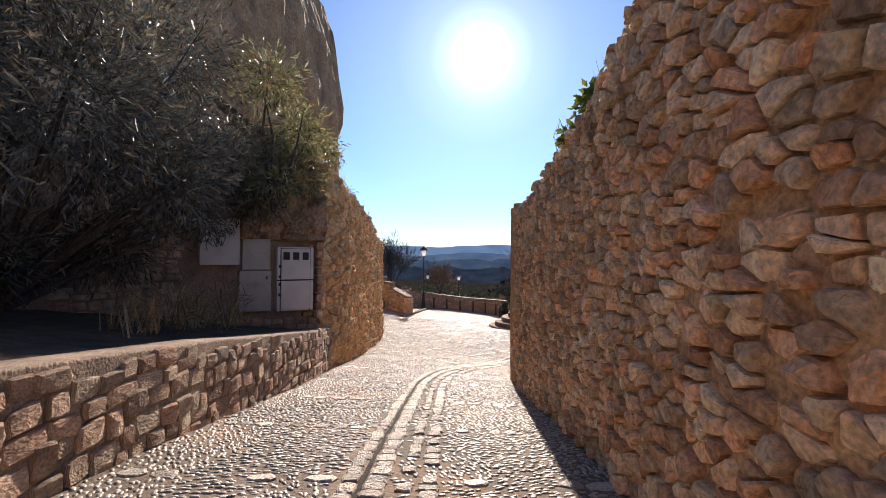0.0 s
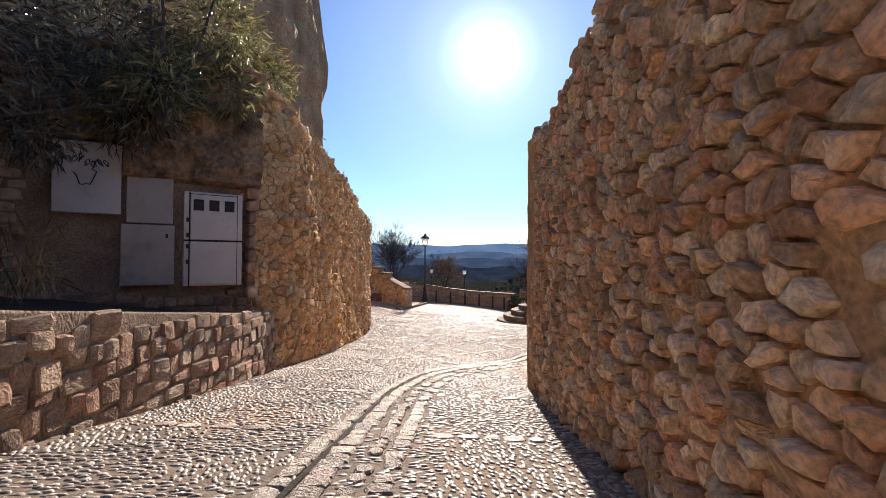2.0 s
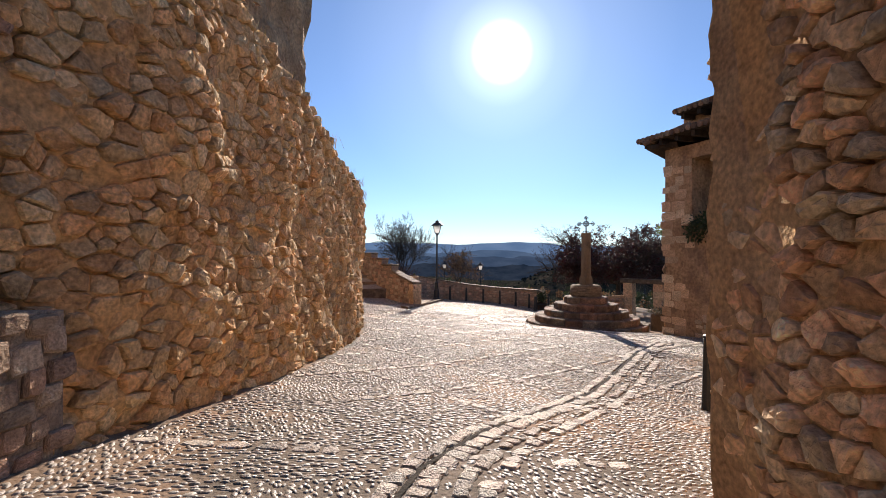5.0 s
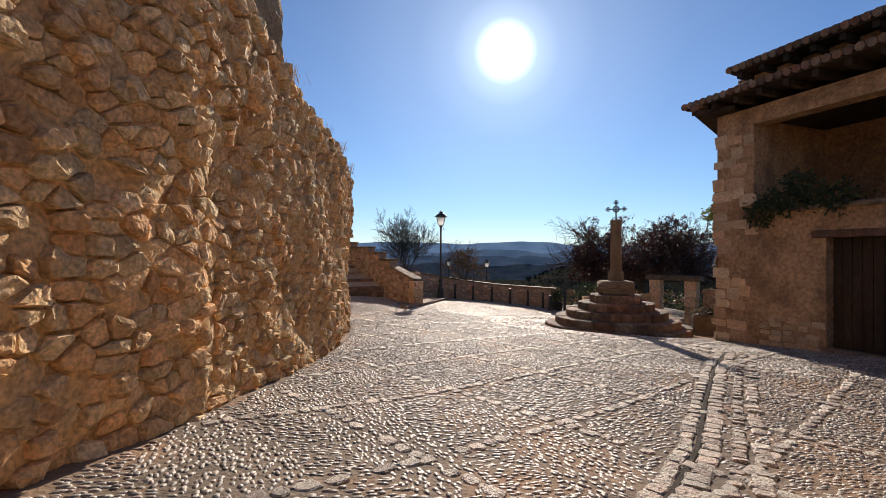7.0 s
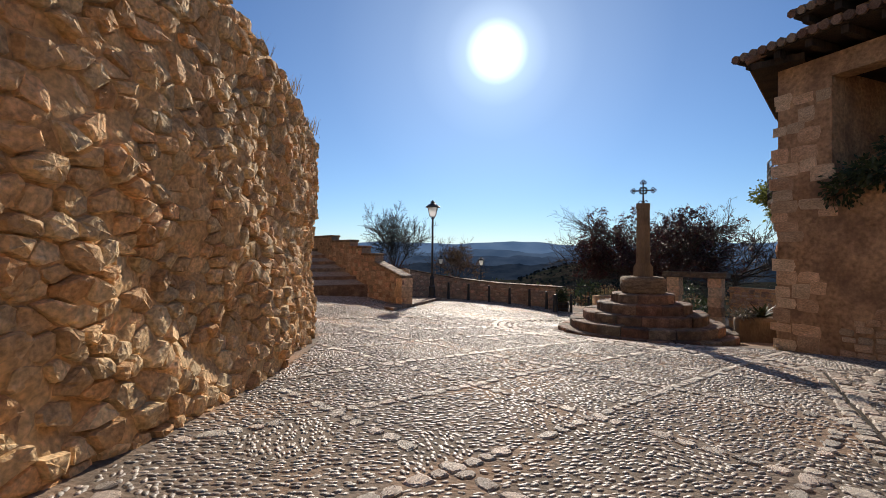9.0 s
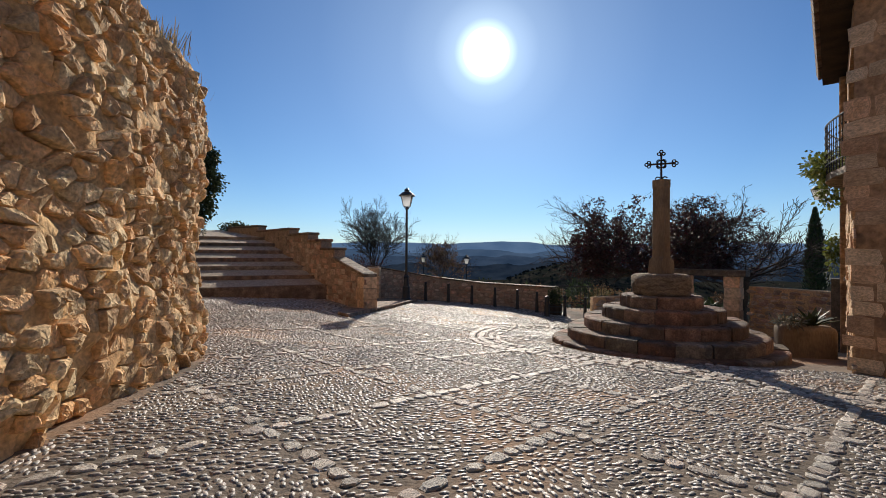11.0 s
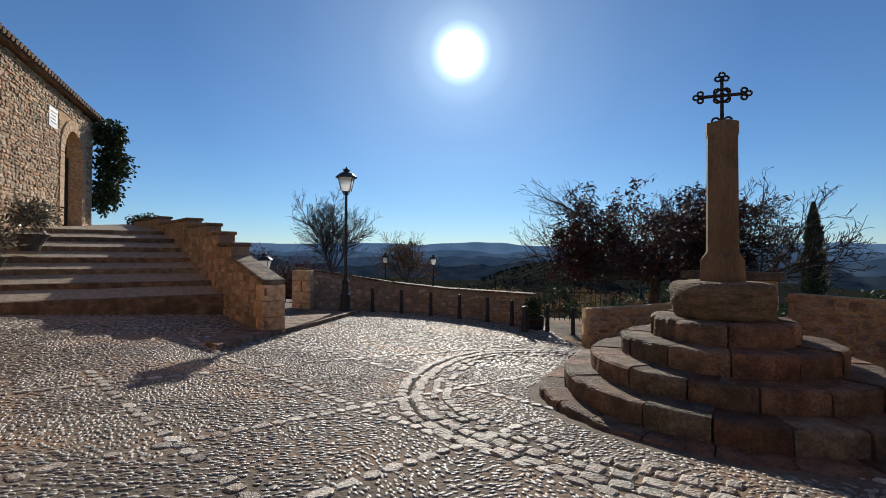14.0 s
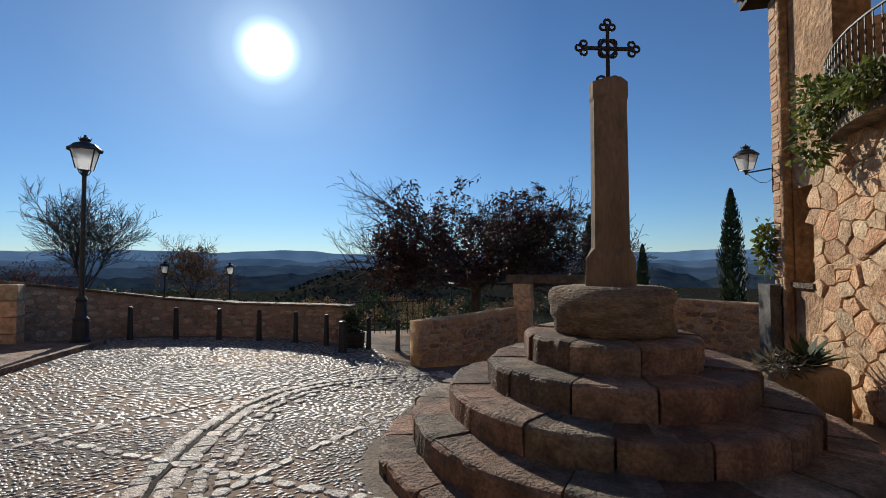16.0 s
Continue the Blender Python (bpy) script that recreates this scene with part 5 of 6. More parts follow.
# ---- plants ----
def spreading_tree(name, at, label, fork, reach, rise, seed, limbs=11, leaf=None, leaf_n=0, leaf_r=3.2, girth=0.16, els=(2, 22, 46, 10, 34), fine=0.006, deep=3):
    """A short trunk with arching limbs, side shoots and long bare twig ends; leaves sit close in the middle."""
    rnd = random.Random(seed)
    ob = thing(name, at, label, "tree")
    wood, twig, lf = Geo(), Geo(), Geo()
    base = Vector(at)
    top_ = base + Vector((0.1, -0.1, fork))
    wood.tube(base - Vector((0, 0, 0.3)), base + Vector((0, 0, 0.2)), girth * 1.5, girth * 1.1, 9)
    wood.tube(base + Vector((0, 0, 0.2)), top_, girth * 1.1, girth * 0.9, 9)
    nodes = []

    def shoot(p, d, L, r, k):
        n = max(3, int(L / (0.26 if k < 2 else 0.2)))
        for i in range(n):
            f = i / n
            q = p + d * (L / n)
            (wood if k == 0 else twig).tube(p, q, max(fine, r * (1 - 0.85 * f)), max(fine, r * (1 - 0.85 * (i + 1) / n)), 6 if k == 0 else (4 if k == 1 else 3), False)
            p = q
            nodes.append(p)
            d = (d + Vector((rnd.gauss(0, 0.10), rnd.gauss(0, 0.10), rnd.gauss(0.002, 0.045)))).normalized()
            if k < deep and f > (0.15 if k else 0.2):
                for _ in range(2 if k < 2 else 1):
                    if rnd.random() > (0.85 if k < 2 else 0.62):
                        continue
                    sd = d.orthogonal().normalized()
                    sd.rotate(Matrix.Rotation(rnd.uniform(0, 6.283), 3, d))
                    nd = (d * rnd.uniform(0.6, 1.0) + sd * rnd.uniform(0.45, 0.95) + Vector((0, 0, 0.18))).normalized()
                    shoot(p, nd, L * rnd.uniform(0.26, 0.5) * (1.1 - 0.5 * f), r * 0.36, k + 1)

    for i in range(limbs):
        a = 6.283 * (i + rnd.uniform(-0.3, 0.3)) * 0.382
        el = radians(els[(i + i // 5 * 2) % 5] + rnd.uniform(-7, 7))
        L = reach * math.cos(el) + rise * math.sin(el)
        shoot(top_ - Vector((0, 0, rnd.uniform(0, 0.25) * fork)), Vector((math.cos(a) * math.cos(el), math.sin(a) * math.cos(el), math.sin(el))).normalized(), L * rnd.uniform(0.8, 1.0), girth * 0.36, 0)
    trunk = part("trunk", wood, M_BARK, ob)
    part("twig", twig, M_BARK, trunk, kind="stuff")
    if leaf:
        mid_ = top_ + Vector((0, 0, 0.9))
        ok = [q for q in nodes if q.z > base.z + 0.8 * fork and (q - mid_).length < leaf_r * (0.95 + 0.16 * noise.noise(q * 1.6))]
        for _ in range(leaf_n):
            c = rnd.choice(ok) + Vector((rnd.gauss(0, 0.05), rnd.gauss(0, 0.05), rnd.gauss(-0.04, 0.05)))
            d2 = Vector((rnd.uniform(-1, 1), rnd.uniform(-1, 1), rnd.uniform(-1.5, 0.4))).normalized()
            sd = d2.orthogonal().normalized()
            L = rnd.uniform(0.09, 0.19)
            lf.add([c, c + d2 * L * 0.5 + sd * L * 0.28, c + d2 * L, c + d2 * L * 0.5 - sd * L * 0.28], [(0, 1, 2), (0, 2, 3)])
        part("crown", lf, leaf, ob)
    return ob


spreading_tree("plum_tree", (10.1, 38.3, -3.3), "spreading plum tree with dark purple autumn leaves", 2.2, 4.6, 2.3, 5, 23, M_LEAF_R, 30000, 4.3, 0.17, els=(4, 19, 34, 10, 27))
spreading_tree("bare_tree", (14.7, 38.9, -3.6), "low spreading tree with mostly bare branches", 2.2, 2.5, 2.7, 8, 17, M_LEAF_R, 500, 1.6, 0.14, els=(-4, 20, 42, 8, 30), fine=0.010)
spreading_tree("bare_tree", (-6.8, 61, -4.6), "bare winter tree with fine upright twigs", 2.6, 2.2, 5.8, 31, 13, girth=0.13, els=(55, 70, 85, 62, 77), fine=0.013, deep=2)
spreading_tree("young_tree", (-0.4, 60, -4.6), "small tree holding brown autumn leaves", 1.6, 2.0, 3.8, 14, 12, M_LEAF_B, 3600, 2.9, 0.09, els=(24, 48, 72, 84, 60))


def cypress(x, y, z0, z1, w):
    ob = thing("cypress", (x, y, z0), "slender dark green cypress tree", "tree", "cypresses on the slope")
    part("trunk", Geo().tube((x, y, z0 - 0.5), (x, y, z0 + (z1 - z0) * 0.6), 0.14, 0.05, 6), M_BARK, ob)
    rnd = random.Random(int(x * 10))
    g = Geo()
    n = 2600
    H = z1 - z0
    for _ in range(n):
        t = rnd.random() ** 0.8
        a = rnd.uniform(0, 6.283)
        r = w * (math.sin(math.pi * min(1, 0.08 + t * 0.92)) ** 0.6 if t < 0.5 else (1 - t) ** 0.7 * 1.5) * rnd.uniform(0.55, 1.0) * (0.85 + 0.3 * noise.noise(Vector((math.cos(a) * 2, math.sin(a) * 2, t * 9))))
        p = Vector((x + r * math.cos(a), y + r * math.sin(a), z0 + 0.3 + t * (H - 0.3)))
        L = 0.42 * rnd.uniform(0.6, 1.2) * (1.1 - 0.5 * t)
        d = Vector((0.35 * math.cos(a), 0.35 * math.sin(a), 1)).normalized()
        s = Vector((-math.sin(a), math.cos(a), 0))
        g.add([p, p + d * L * 0.5 + s * 0.09, p + d * L, p + d * L * 0.5 - s * 0.09], [(0, 1, 2), (0, 2, 3)])
    part("crown", g, M_LEAF_D, ob)


cypress(27.2, 50.4, -5.2, 2.95, 0.95)
cypress(46.7, 62.5, -6.5, 1.5, 1.0)
cypress(34.5, 44.0, -5.5, 4.5, 1.15)


def shrub(name, blobs, label, mat, size, seed, twig=True, thin=0.16, cat="bush", density=900, droop=0.3, stems=5):
    rnd = random.Random(seed)
    lo = min(blobs, key=lambda b: b[0][2] - b[1][2])
    ob = thing(name, (lo[0][0], lo[0][1], lo[0][2] - lo[1][2]), label, cat)
    g, w = Geo(), Geo()
    base = Vector(whole_place(ob))
    for c, r in blobs:
        leaves(g, c, r, int(density * r[0] * r[1] ** 0.5 * r[2] ** 0.5), size, rnd, droop, thin, 0.35)
        for _ in range(stems if twig else 0):
            q = Vector(c) + Vector((rnd.uniform(-0.5, 0.5) * r[0], rnd.uniform(-0.5, 0.5) * r[1], rnd.uniform(-0.3, 0.6) * r[2]))
            m = base.lerp(q, 0.5) + Vector((rnd.uniform(-0.2, 0.2), rnd.uniform(-0.2, 0.2), 0.15))
            w.tube(base, m, 0.035, 0.025, 5)
            w.tube(m, q, 0.025, 0.008, 5)
    part("foliage", g, mat, ob)
    if twig:
        part("stem", w, M_BARK, ob)
    return ob


shrub("olive_bush", [((-4.1, 8.9, 3.3), (1.15, 1.2, 1.1)), ((-3.7, 9.0, 2.5), (0.8, 0.8, 0.6)), ((-4.4, 7.2, 2.9), (1.5, 1.5, 1.5)),
                        ((-4.3, 5.2, 3.1), (1.6, 1.6, 1.6)), ((-4.6, 3.4, 3.0), (1.7, 1.6, 1.7)), ((-3.7, 6.3, 2.3), (0.9, 1.0, 0.9)), ((-4.6, 5.0, 4.6), (1.5, 1.7, 1.2)), ((-4.7, 8.0, 4.8), (1.5, 1.6, 1.2)),
                        ((-5.2, 5.2, 1.4), (0.9, 0.8, 0.8)), ((-4.9, 6.8, 1.5), (0.9, 0.9, 0.8)), ((-5.3, 3.6, 1.5), (1.1, 1.0, 0.9)), ((-4.2, 8.1, 1.95), (0.55, 0.6, 0.5))],
      "large overhanging grey-green bush in the raised bed", M_LEAF, 0.16, 3, density=1900, thin=0.085, stems=3)
shrub("oleander_bush", [((-3.05, 9.8, 3.95), (0.8, 0.9, 0.95)), ((-2.95, 9.8, 3.0), (0.6, 0.7, 0.5)), ((-3.2, 8.7, 2.7), (0.6, 0.6, 0.5)), ((-3.5, 9.3, 4.9), (0.9, 1.0, 0.8)), ((-3.55, 10.0, 3.3), (0.8, 0.9, 0.8)), ((-3.5, 11.4, 4.2), (0.8, 0.9, 0.7)), ((-3.05, 11.9, 4.0), (0.6, 0.8, 0.6))],
      "sunlit yellow-green oleander hanging over the cabinets", M_LEAF_O, 0.17, 33, density=1700, thin=0.085, stems=2)
shrub("bed_plant", [((-3.4, 7.2, 0.6), (0.4, 0.45, 0.35)), ((-3.5, 6.0, 0.7), (0.4, 0.45, 0.3))], "dry spiky undergrowth on the bed", M_GRASS, 0.26, 4, False, 0.022, "plant", 700, 0)
# pots by the stair foot
for i, (x, y, z, k) in enumerate(((-9.25, 30.95, -1.66, 0.85), (-9.55, 32.4, -1.12, 0.7), (-9.75, 33.9, -0.5, 0.78))):
    p = Vector((x, y))
    pot = thing("potted_plant", (p.x, p.y, z), "leafy shrub in a dark bowl planter by the steps", "planter", "planters by the steps")
    part("pot", Geo().lathe((p.x, p.y, z), [(0.28 * k, -0.1), (0.34 * k, 0.05), (0.55 * k, 0.42 * k), (0.58 * k, 0.46 * k), (0.5 * k, 0.45 * k), (0.45 * k, 0.4 * k)], 16), M_POT, pot)
    g = Geo()
    leaves(g, (p.x, p.y, z + 1.15 * k), (0.95 * k, 0.95 * k, 0.8 * k), 900, 0.16, random.Random(40 + i), 0, 0.16, 0.2)
    part("foliage", g, M_LEAF_G if i == 0 else M_LEAF, pot)
# ivy at the far end of the door wall
e = AW_O + AW_U * 15.3 + Vector((0.45, 0.1))
shrub("ivy", [((e.x, e.y, 5.2), (1.0, 1.2, 0.8)), ((e.x + 0.25, e.y, 3.8), (0.9, 1.1, 1.2)), ((e.x - 0.1, e.y, 2.3), (0.8, 1.0, 1.2)), ((e.x - 0.6, e.y - 1.2, 5.7), (0.6, 1.2, 0.3))], "dense dark ivy hanging over the wall end", M_LEAF_D, 0.17, 9, False, 0.35, "ivy", 1900)
shrub("hedge", [((e.x + 1.6, e.y + 0.6, 0.95), (1.2, 0.8, 0.45))], "low green hedge behind the stair parapet", M_LEAF_D, 0.14, 10, False, 0.35, "hedge", 1500)
# loggia and balcony plants
q = C0 + U1 * 1.9
nn1 = Vector((U1.y, -U1.x))
q1 = q + nn1 * 0.1
shrub("loggia_plant", [((q1.x, q1.y, 1.2), (0.75, 0.7, 0.4)), ((q1.x - 0.2, q1.y + 0.55, 0.95), (0.5, 0.55, 0.45)), ((q1.x + 0.45, q1.y - 0.9, 1.2), (0.5, 0.6, 0.45)), ((q1.x + 0.1, q1.y - 0.3, 1.6), (0.4, 0.5, 0.35))], "trailing plants over the loggia sill", M_LEAF_D, 0.12, 13, False, 0.25, "plant", 1700)
q2 = C0 + U2 * 2.6 + nn2 * 0.35
shrub("balcony_plant", [((q2.x, q2.y, 1.3), (0.45, 0.45, 0.5)), ((q2.x + 0.25, q2.y + 0.3, 0.85), (0.3, 0.3, 0.5)), ((q2.x - 0.6, q2.y - 0.7, 1.2), (0.5, 0.5, 0.3))], "yellow-green climber spilling from the balcony", M_LEAF_G, 0.10, 15, False, 0.3, "plant", 2600)
q3 = C0 + U2 * 4.7 + nn2 * 0.25
shrub("wall_climber", [((q3.x, q3.y, -0.45), (0.2, 0.2, 0.55))], "small green climber on the brick pier", M_LEAF_G, 0.10, 16, False, 0.3, "plant", 6000)
# stone trough with agave
tr = thing("stone_trough", (8.0, 26.3, -2.5), "rough stone trough holding an agave", "planter")
g = Geo()
TU = Vector((0.9, -0.42)).normalized()
g.obox((7.55, 26.55), TU, 0, 1.05, -0.25, 0.3, -2.9, -2.06)
soften(part("trough", g, M_SHAFT, tr), 0.12, 4)
rnd = random.Random(8)
for i in range(26):
    g = Geo()
    a = rnd.uniform(0, 6.28)
    el = rnd.uniform(0.3, 1.35)
    d = Vector((math.cos(a) * math.cos(el), math.sin(a) * math.cos(el), math.sin(el)))
    p = Vector((8.15, 26.3, -2.08))
    L = rnd.uniform(0.35, 0.65)
    s = Vector((-math.sin(a), math.cos(a), 0)) * 0.055
    m, e2 = p + d * L * 0.5, p + d * L + Vector((0, 0, -0.12 * L))
    dn = Vector((0, 0, -0.02))
    g.add([p - s * 0.7, p + s * 0.7, m + s, m - s, e2, p + dn, m + dn * 1.5], [(0, 1, 2, 3), (3, 2, 4), (0, 3, 6, 5), (1, 5, 6, 2), (3, 4, 6), (2, 6, 4)])
    part("agave_leaf", g, M_LEAF_D, tr, "blue-green agave leaf")

g = Geo()
leaves(g, (7.8, 26.4, -2.02), (0.45, 0.3, 0.14), 260, 0.16, random.Random(4), 0.2, 0.12, 0.2)
part("trailing_leaves", g, M_LEAF, tr)


def tufts(name, spots, label, mat, size, count, seed):
    rnd = random.Random(seed)
    for x, y, z in spots:
        ob = thing(name, (x, y, z), label, "plant", label)
        g = Geo()
        for _ in range(count):
            a = rnd.uniform(0, 6.28)
            p = Vector((x + rnd.gauss(0, 0.10), y + rnd.gauss(0, 0.16), z - 0.03))
            L = size * rnd.uniform(0.4, 1.2)
            d = Vector((math.cos(a) * 0.45, math.sin(a) * 0.45, 1)).normalized()
            s = Vector((-math.sin(a), math.cos(a), 0)) * L * 0.022
            g.add([p - s, p + s, p + d * L * 0.6 + s * 0.8, p + d * L, p + d * L * 0.6 - s * 0.8], [(0, 1, 2, 4), (4, 2, 3)])
        part("blade", g, mat, ob, kind="stuff")


tufts("bed_grass", [(-3.4, 6.2, 0.42), (-3.75, 6.7, 0.42), (-3.25, 7.1, 0.32), (-3.9, 5.7, 0.5), (-3.3, 5.2, 0.52), (-4.1, 7.6, 0.4)], "spiky grass in the planting bed", M_GRASS, 0.5, 34, 15)
rnd = random.Random(77)
tufts("weed", [(1.62 + rnd.uniform(-0.05, 0.25), y, lerp_table(RW_TOP, y)) for y in (3.4, 4.2, 4.6, 5.0, 5.5, 6.1, 6.8)], "dry weeds growing on the wall top", M_GRASS, 0.26, 50, 5)
shrub("wall_top_plant", [((1.55, 4.7, 3.02), (0.2, 0.45, 0.2)), ((1.55, 5.6, 2.84), (0.15, 0.3, 0.15))], "green caper plant on the wall top", M_LEAF_G, 0.10, 18, False, 0.3, "plant", 5000)
sp = []
for i in range(26):
    s = 0.6 + 12.4 * rnd.random()
    p = lw_at(s)[0]
    sp.append((p.x - rnd.uniform(0.0, 0.9), p.y, lw_hi(s) + 0.02))
tufts("weed", sp, "dry grass tuft on the rubble wall top", M_GRASS, 0.28, 60, 6)
shrub("wall_top_bush", [((-2.75, 13.2, 3.15), (0.3, 0.6, 0.28)), ((-2.9, 15.4, 2.75), (0.25, 0.5, 0.25)), ((-3.6, 12.2, 3.9), (0.6, 0.8, 0.4))], "dry scrub on the rubble wall top", M_LEAF_B, 0.10, 19, True, 0.1, "bush", 2400)

shrub("thicket", [((-5.5, 46.5, -1.8), (2.4, 1.6, 1.4)), ((-9.0, 47.5, -1.3), (2.6, 1.8, 1.5)), ((-7.0, 46, -2.5), (2.4, 1.6, 1.3)), ((-10.5, 47, -2.0), (2.6, 1.8, 1.4)), ((-3.8, 47, -3.0), (2.0, 1.5, 1.2))], "dark brown winter thicket beyond the stair wall", M_LEAF_R, 0.16, 23, True, 0.12, "bushes", 700, 0)
shrub("thicket", [((0.2, 46, -3.3), (2.0, 1.4, 0.9)), ((3.0, 45, -3.5), (1.8, 1.2, 0.9))], "dark scrub just beyond the viewpoint parapet", M_LEAF_D, 0.16, 24, True, 0.12, "bushes", 900, 0)
shrub("autumn_bush", [((4.8, 42.0, -2.65), (1.0, 0.8, 0.6))], "russet bush behind the parapet end", M_LEAF_B, 0.12, 25, True, 0.2, "bush", 1500, 0)
shrub("autumn_bush", [((8.2, 39.9, -2.7), (0.8, 0.6, 0.6))], "pale dry bush behind the railing", M_GRASS, 0.12, 26, True, 0.15, "bush", 1300, 0)

# scrub on the slope beyond the parapet
rnd = random.Random(99)
g = Geo()
for _ in range(150):
    a = rnd.uniform(-0.62, 0.85)
    d = rnd.uniform(24, 75)
    x, y = 1 + d * math.sin(a), 20 + d * math.cos(a)
    if y < 41.5 and x < 13.5:
        continue
    r = rnd.uniform(0.6, 1.5) * (0.7 + d / 70)
    leaves(g, (x, y, land_z(x, y) + r * 0.5), (r, r, r * 0.75), 130, 0.34, rnd, 0, 0.3, 0.5)
scrub = tagged(new("scrub", g.mesh("scrub", M_LEAF_D)), "dark scrub bushes on the slope below the plaza", "bushes", kind="stuff")
g = Geo()
for _ in range(46):
    a = rnd.uniform(-0.5, 0.6)
    d = rnd.uniform(25, 50)
    x, y = 1 + d * math.sin(a), 20 + d * math.cos(a)
    if y < 42 and x < 13.5:
        continue
    r = rnd.uniform(0.5, 1.0)
    leaves(g, (x, y, land_z(x, y) + r * 0.6), (r, r, r * 0.9), 200, 0.22, rnd, 0, 0.2, 0.3)
tagged(new("brown_scrub", g.mesh("brown_scrub", M_LEAF_B)), "brown winter bushes on the slope", "bushes", kind="stuff")
# woods on the valley slopes and the knoll
g = Geo()
for _ in range(8000):
    a = rnd.uniform(-0.8, 1.0)
    d = 80 + 620 * rnd.random() ** 0.8
    x, y = d * math.sin(a), 20 + d * math.cos(a)
    if noise.noise(Vector((x / 60, y / 60, 2))) < -0.12:
        continue
    r = rnd.uniform(0.8, 1.9)
    z = land_z(x, y)
    n = 6
    pts = [(x + r * rnd.uniform(0.7, 1.1) * math.cos(6.283 * i / n), y + r * rnd.uniform(0.7, 1.1) * math.sin(6.283 * i / n), z) for i in range(n)]
    pts += [(x + r * 0.7 * math.cos(6.283 * i / n + 0.4), y + r * 0.7 * math.sin(6.283 * i / n + 0.4), z + r * rnd.uniform(0.7, 1.1)) for i in range(n)]
    pts.append((x, y, z + r * 1.4))
    g.add(pts, [(i, (i + 1) % n, n + (i + 1) % n, n + i) for i in range(n)] + [(n + i, n + (i + 1) % n, 2 * n) for i in range(n)])
tagged(new("far_woods", g.mesh("far_woods", M_WOODS)), "dark evergreen oak woods covering the valley slopes", "woods", kind="stuff")

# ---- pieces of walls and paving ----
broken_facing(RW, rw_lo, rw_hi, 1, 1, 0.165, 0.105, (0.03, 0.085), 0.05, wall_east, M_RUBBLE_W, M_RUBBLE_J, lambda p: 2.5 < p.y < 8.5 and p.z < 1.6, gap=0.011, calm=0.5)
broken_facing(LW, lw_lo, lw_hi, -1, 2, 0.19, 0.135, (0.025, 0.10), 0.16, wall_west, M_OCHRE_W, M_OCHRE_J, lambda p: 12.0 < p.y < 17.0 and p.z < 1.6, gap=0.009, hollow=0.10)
lay(masonry(LO, lo_lo, lo_hi, -1, 3, (0.15, 0.36), (0.14, 0.22), (0.02, 0.05), 1.02, 14, 4, 0.015), BLOCKY, ME_BLOCK_B, M_BLOCK, wall_low, "stone", lambda p: 2 < p.y < 11, "squared grey-brown wall stones")
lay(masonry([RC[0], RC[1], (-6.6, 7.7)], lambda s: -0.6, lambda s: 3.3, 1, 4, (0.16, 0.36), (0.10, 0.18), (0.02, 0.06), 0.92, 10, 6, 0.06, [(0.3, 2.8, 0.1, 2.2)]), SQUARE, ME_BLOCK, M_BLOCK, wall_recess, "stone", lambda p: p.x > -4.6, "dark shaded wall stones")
lay(masonry([PO, PO + PU * 12], lambda s: -2.4, lambda s: lerp_table([(0, -1.33), (2.1, -0.8), (2.11, -0.48), (3.2, -0.48), (3.21, -0.15), (4.4, -0.15), (4.41, 0.14), (6.4, 0.14), (6.41, 0.4), (12, 0.6)], s), 1, 5, (0.2, 0.45), (0.15, 0.24), (0.02, 0.045), 0.95, 10, 2), SQUARE, ME_BLOCK, M_BLOCK, stair_wall, "stone", lambda p: p.y < 36, "squared parapet stones")
for zz in range(3):
    soften(part("quoin", Geo().obox(PO, PU, -0.06, 0.34 + 0.12 * (zz % 2), -0.46, 0.05, -2.4 + 0.36 * zz, -2.4 + 0.36 * zz + 0.35), M_ASHLAR, stair_wall), 0.02)
lay(masonry([PO - Vector((PU.y, -PU.x)) * -0.42, PO + PU * 6 - Vector((PU.y, -PU.x)) * -0.42], lambda s: -2.6, lambda s: -1.3 + 0.1 * s, -1, 6, (0.2, 0.4), (0.15, 0.24), (0.02, 0.04), 0.95, 10, 2), SQUARE, ME_BLOCK, M_BLOCK, stair_wall, "stone", lambda p: True, "squared parapet stones")
lay(masonry(PP, lambda s: plaza_z(*pp_at(s)[0]) - 0.02, lambda s: lerp_table(PP_TOP, s) - 0.13, -1, 7, (0.16, 0.42), (0.12, 0.2), (0.015, 0.04), 0.9, 14, 8), ROUGH, ME_BLOCK_R, M_BLOCK, wall_view, "stone", lambda p: True, "rough parapet stones", 200)
lay(masonry([AW_O - AW_U * 1.0, AW_O + AW_U * 14.5], lambda s: -1.8, lambda s: top - 0.02, -1, 8, (0.16, 0.36), (0.10, 0.17), (0.02, 0.055), 0.98, 14, 5, 0, [(11.5, 14.6, 0, 5.0)]), ROUGH, ME_BLOCK_R, M_BLOCK_J, wall_door, "stone", lambda p: p.z < 2.6 and p.y < 36, "small coursed wall stones")
lay(masonry([(5.7, 33.0), (7.6, 33.5), (9.4, 34.2)], lambda s: -3.1, lambda s: -2.1, -1, 9, (0.18, 0.4), (0.1, 0.16), (0.02, 0.05), 0.93, 14, 6, 0.04), ROUGH, ME_BLOCK_R, M_BLOCK, wall_side, "stone", lambda p: True, "stacked stones")
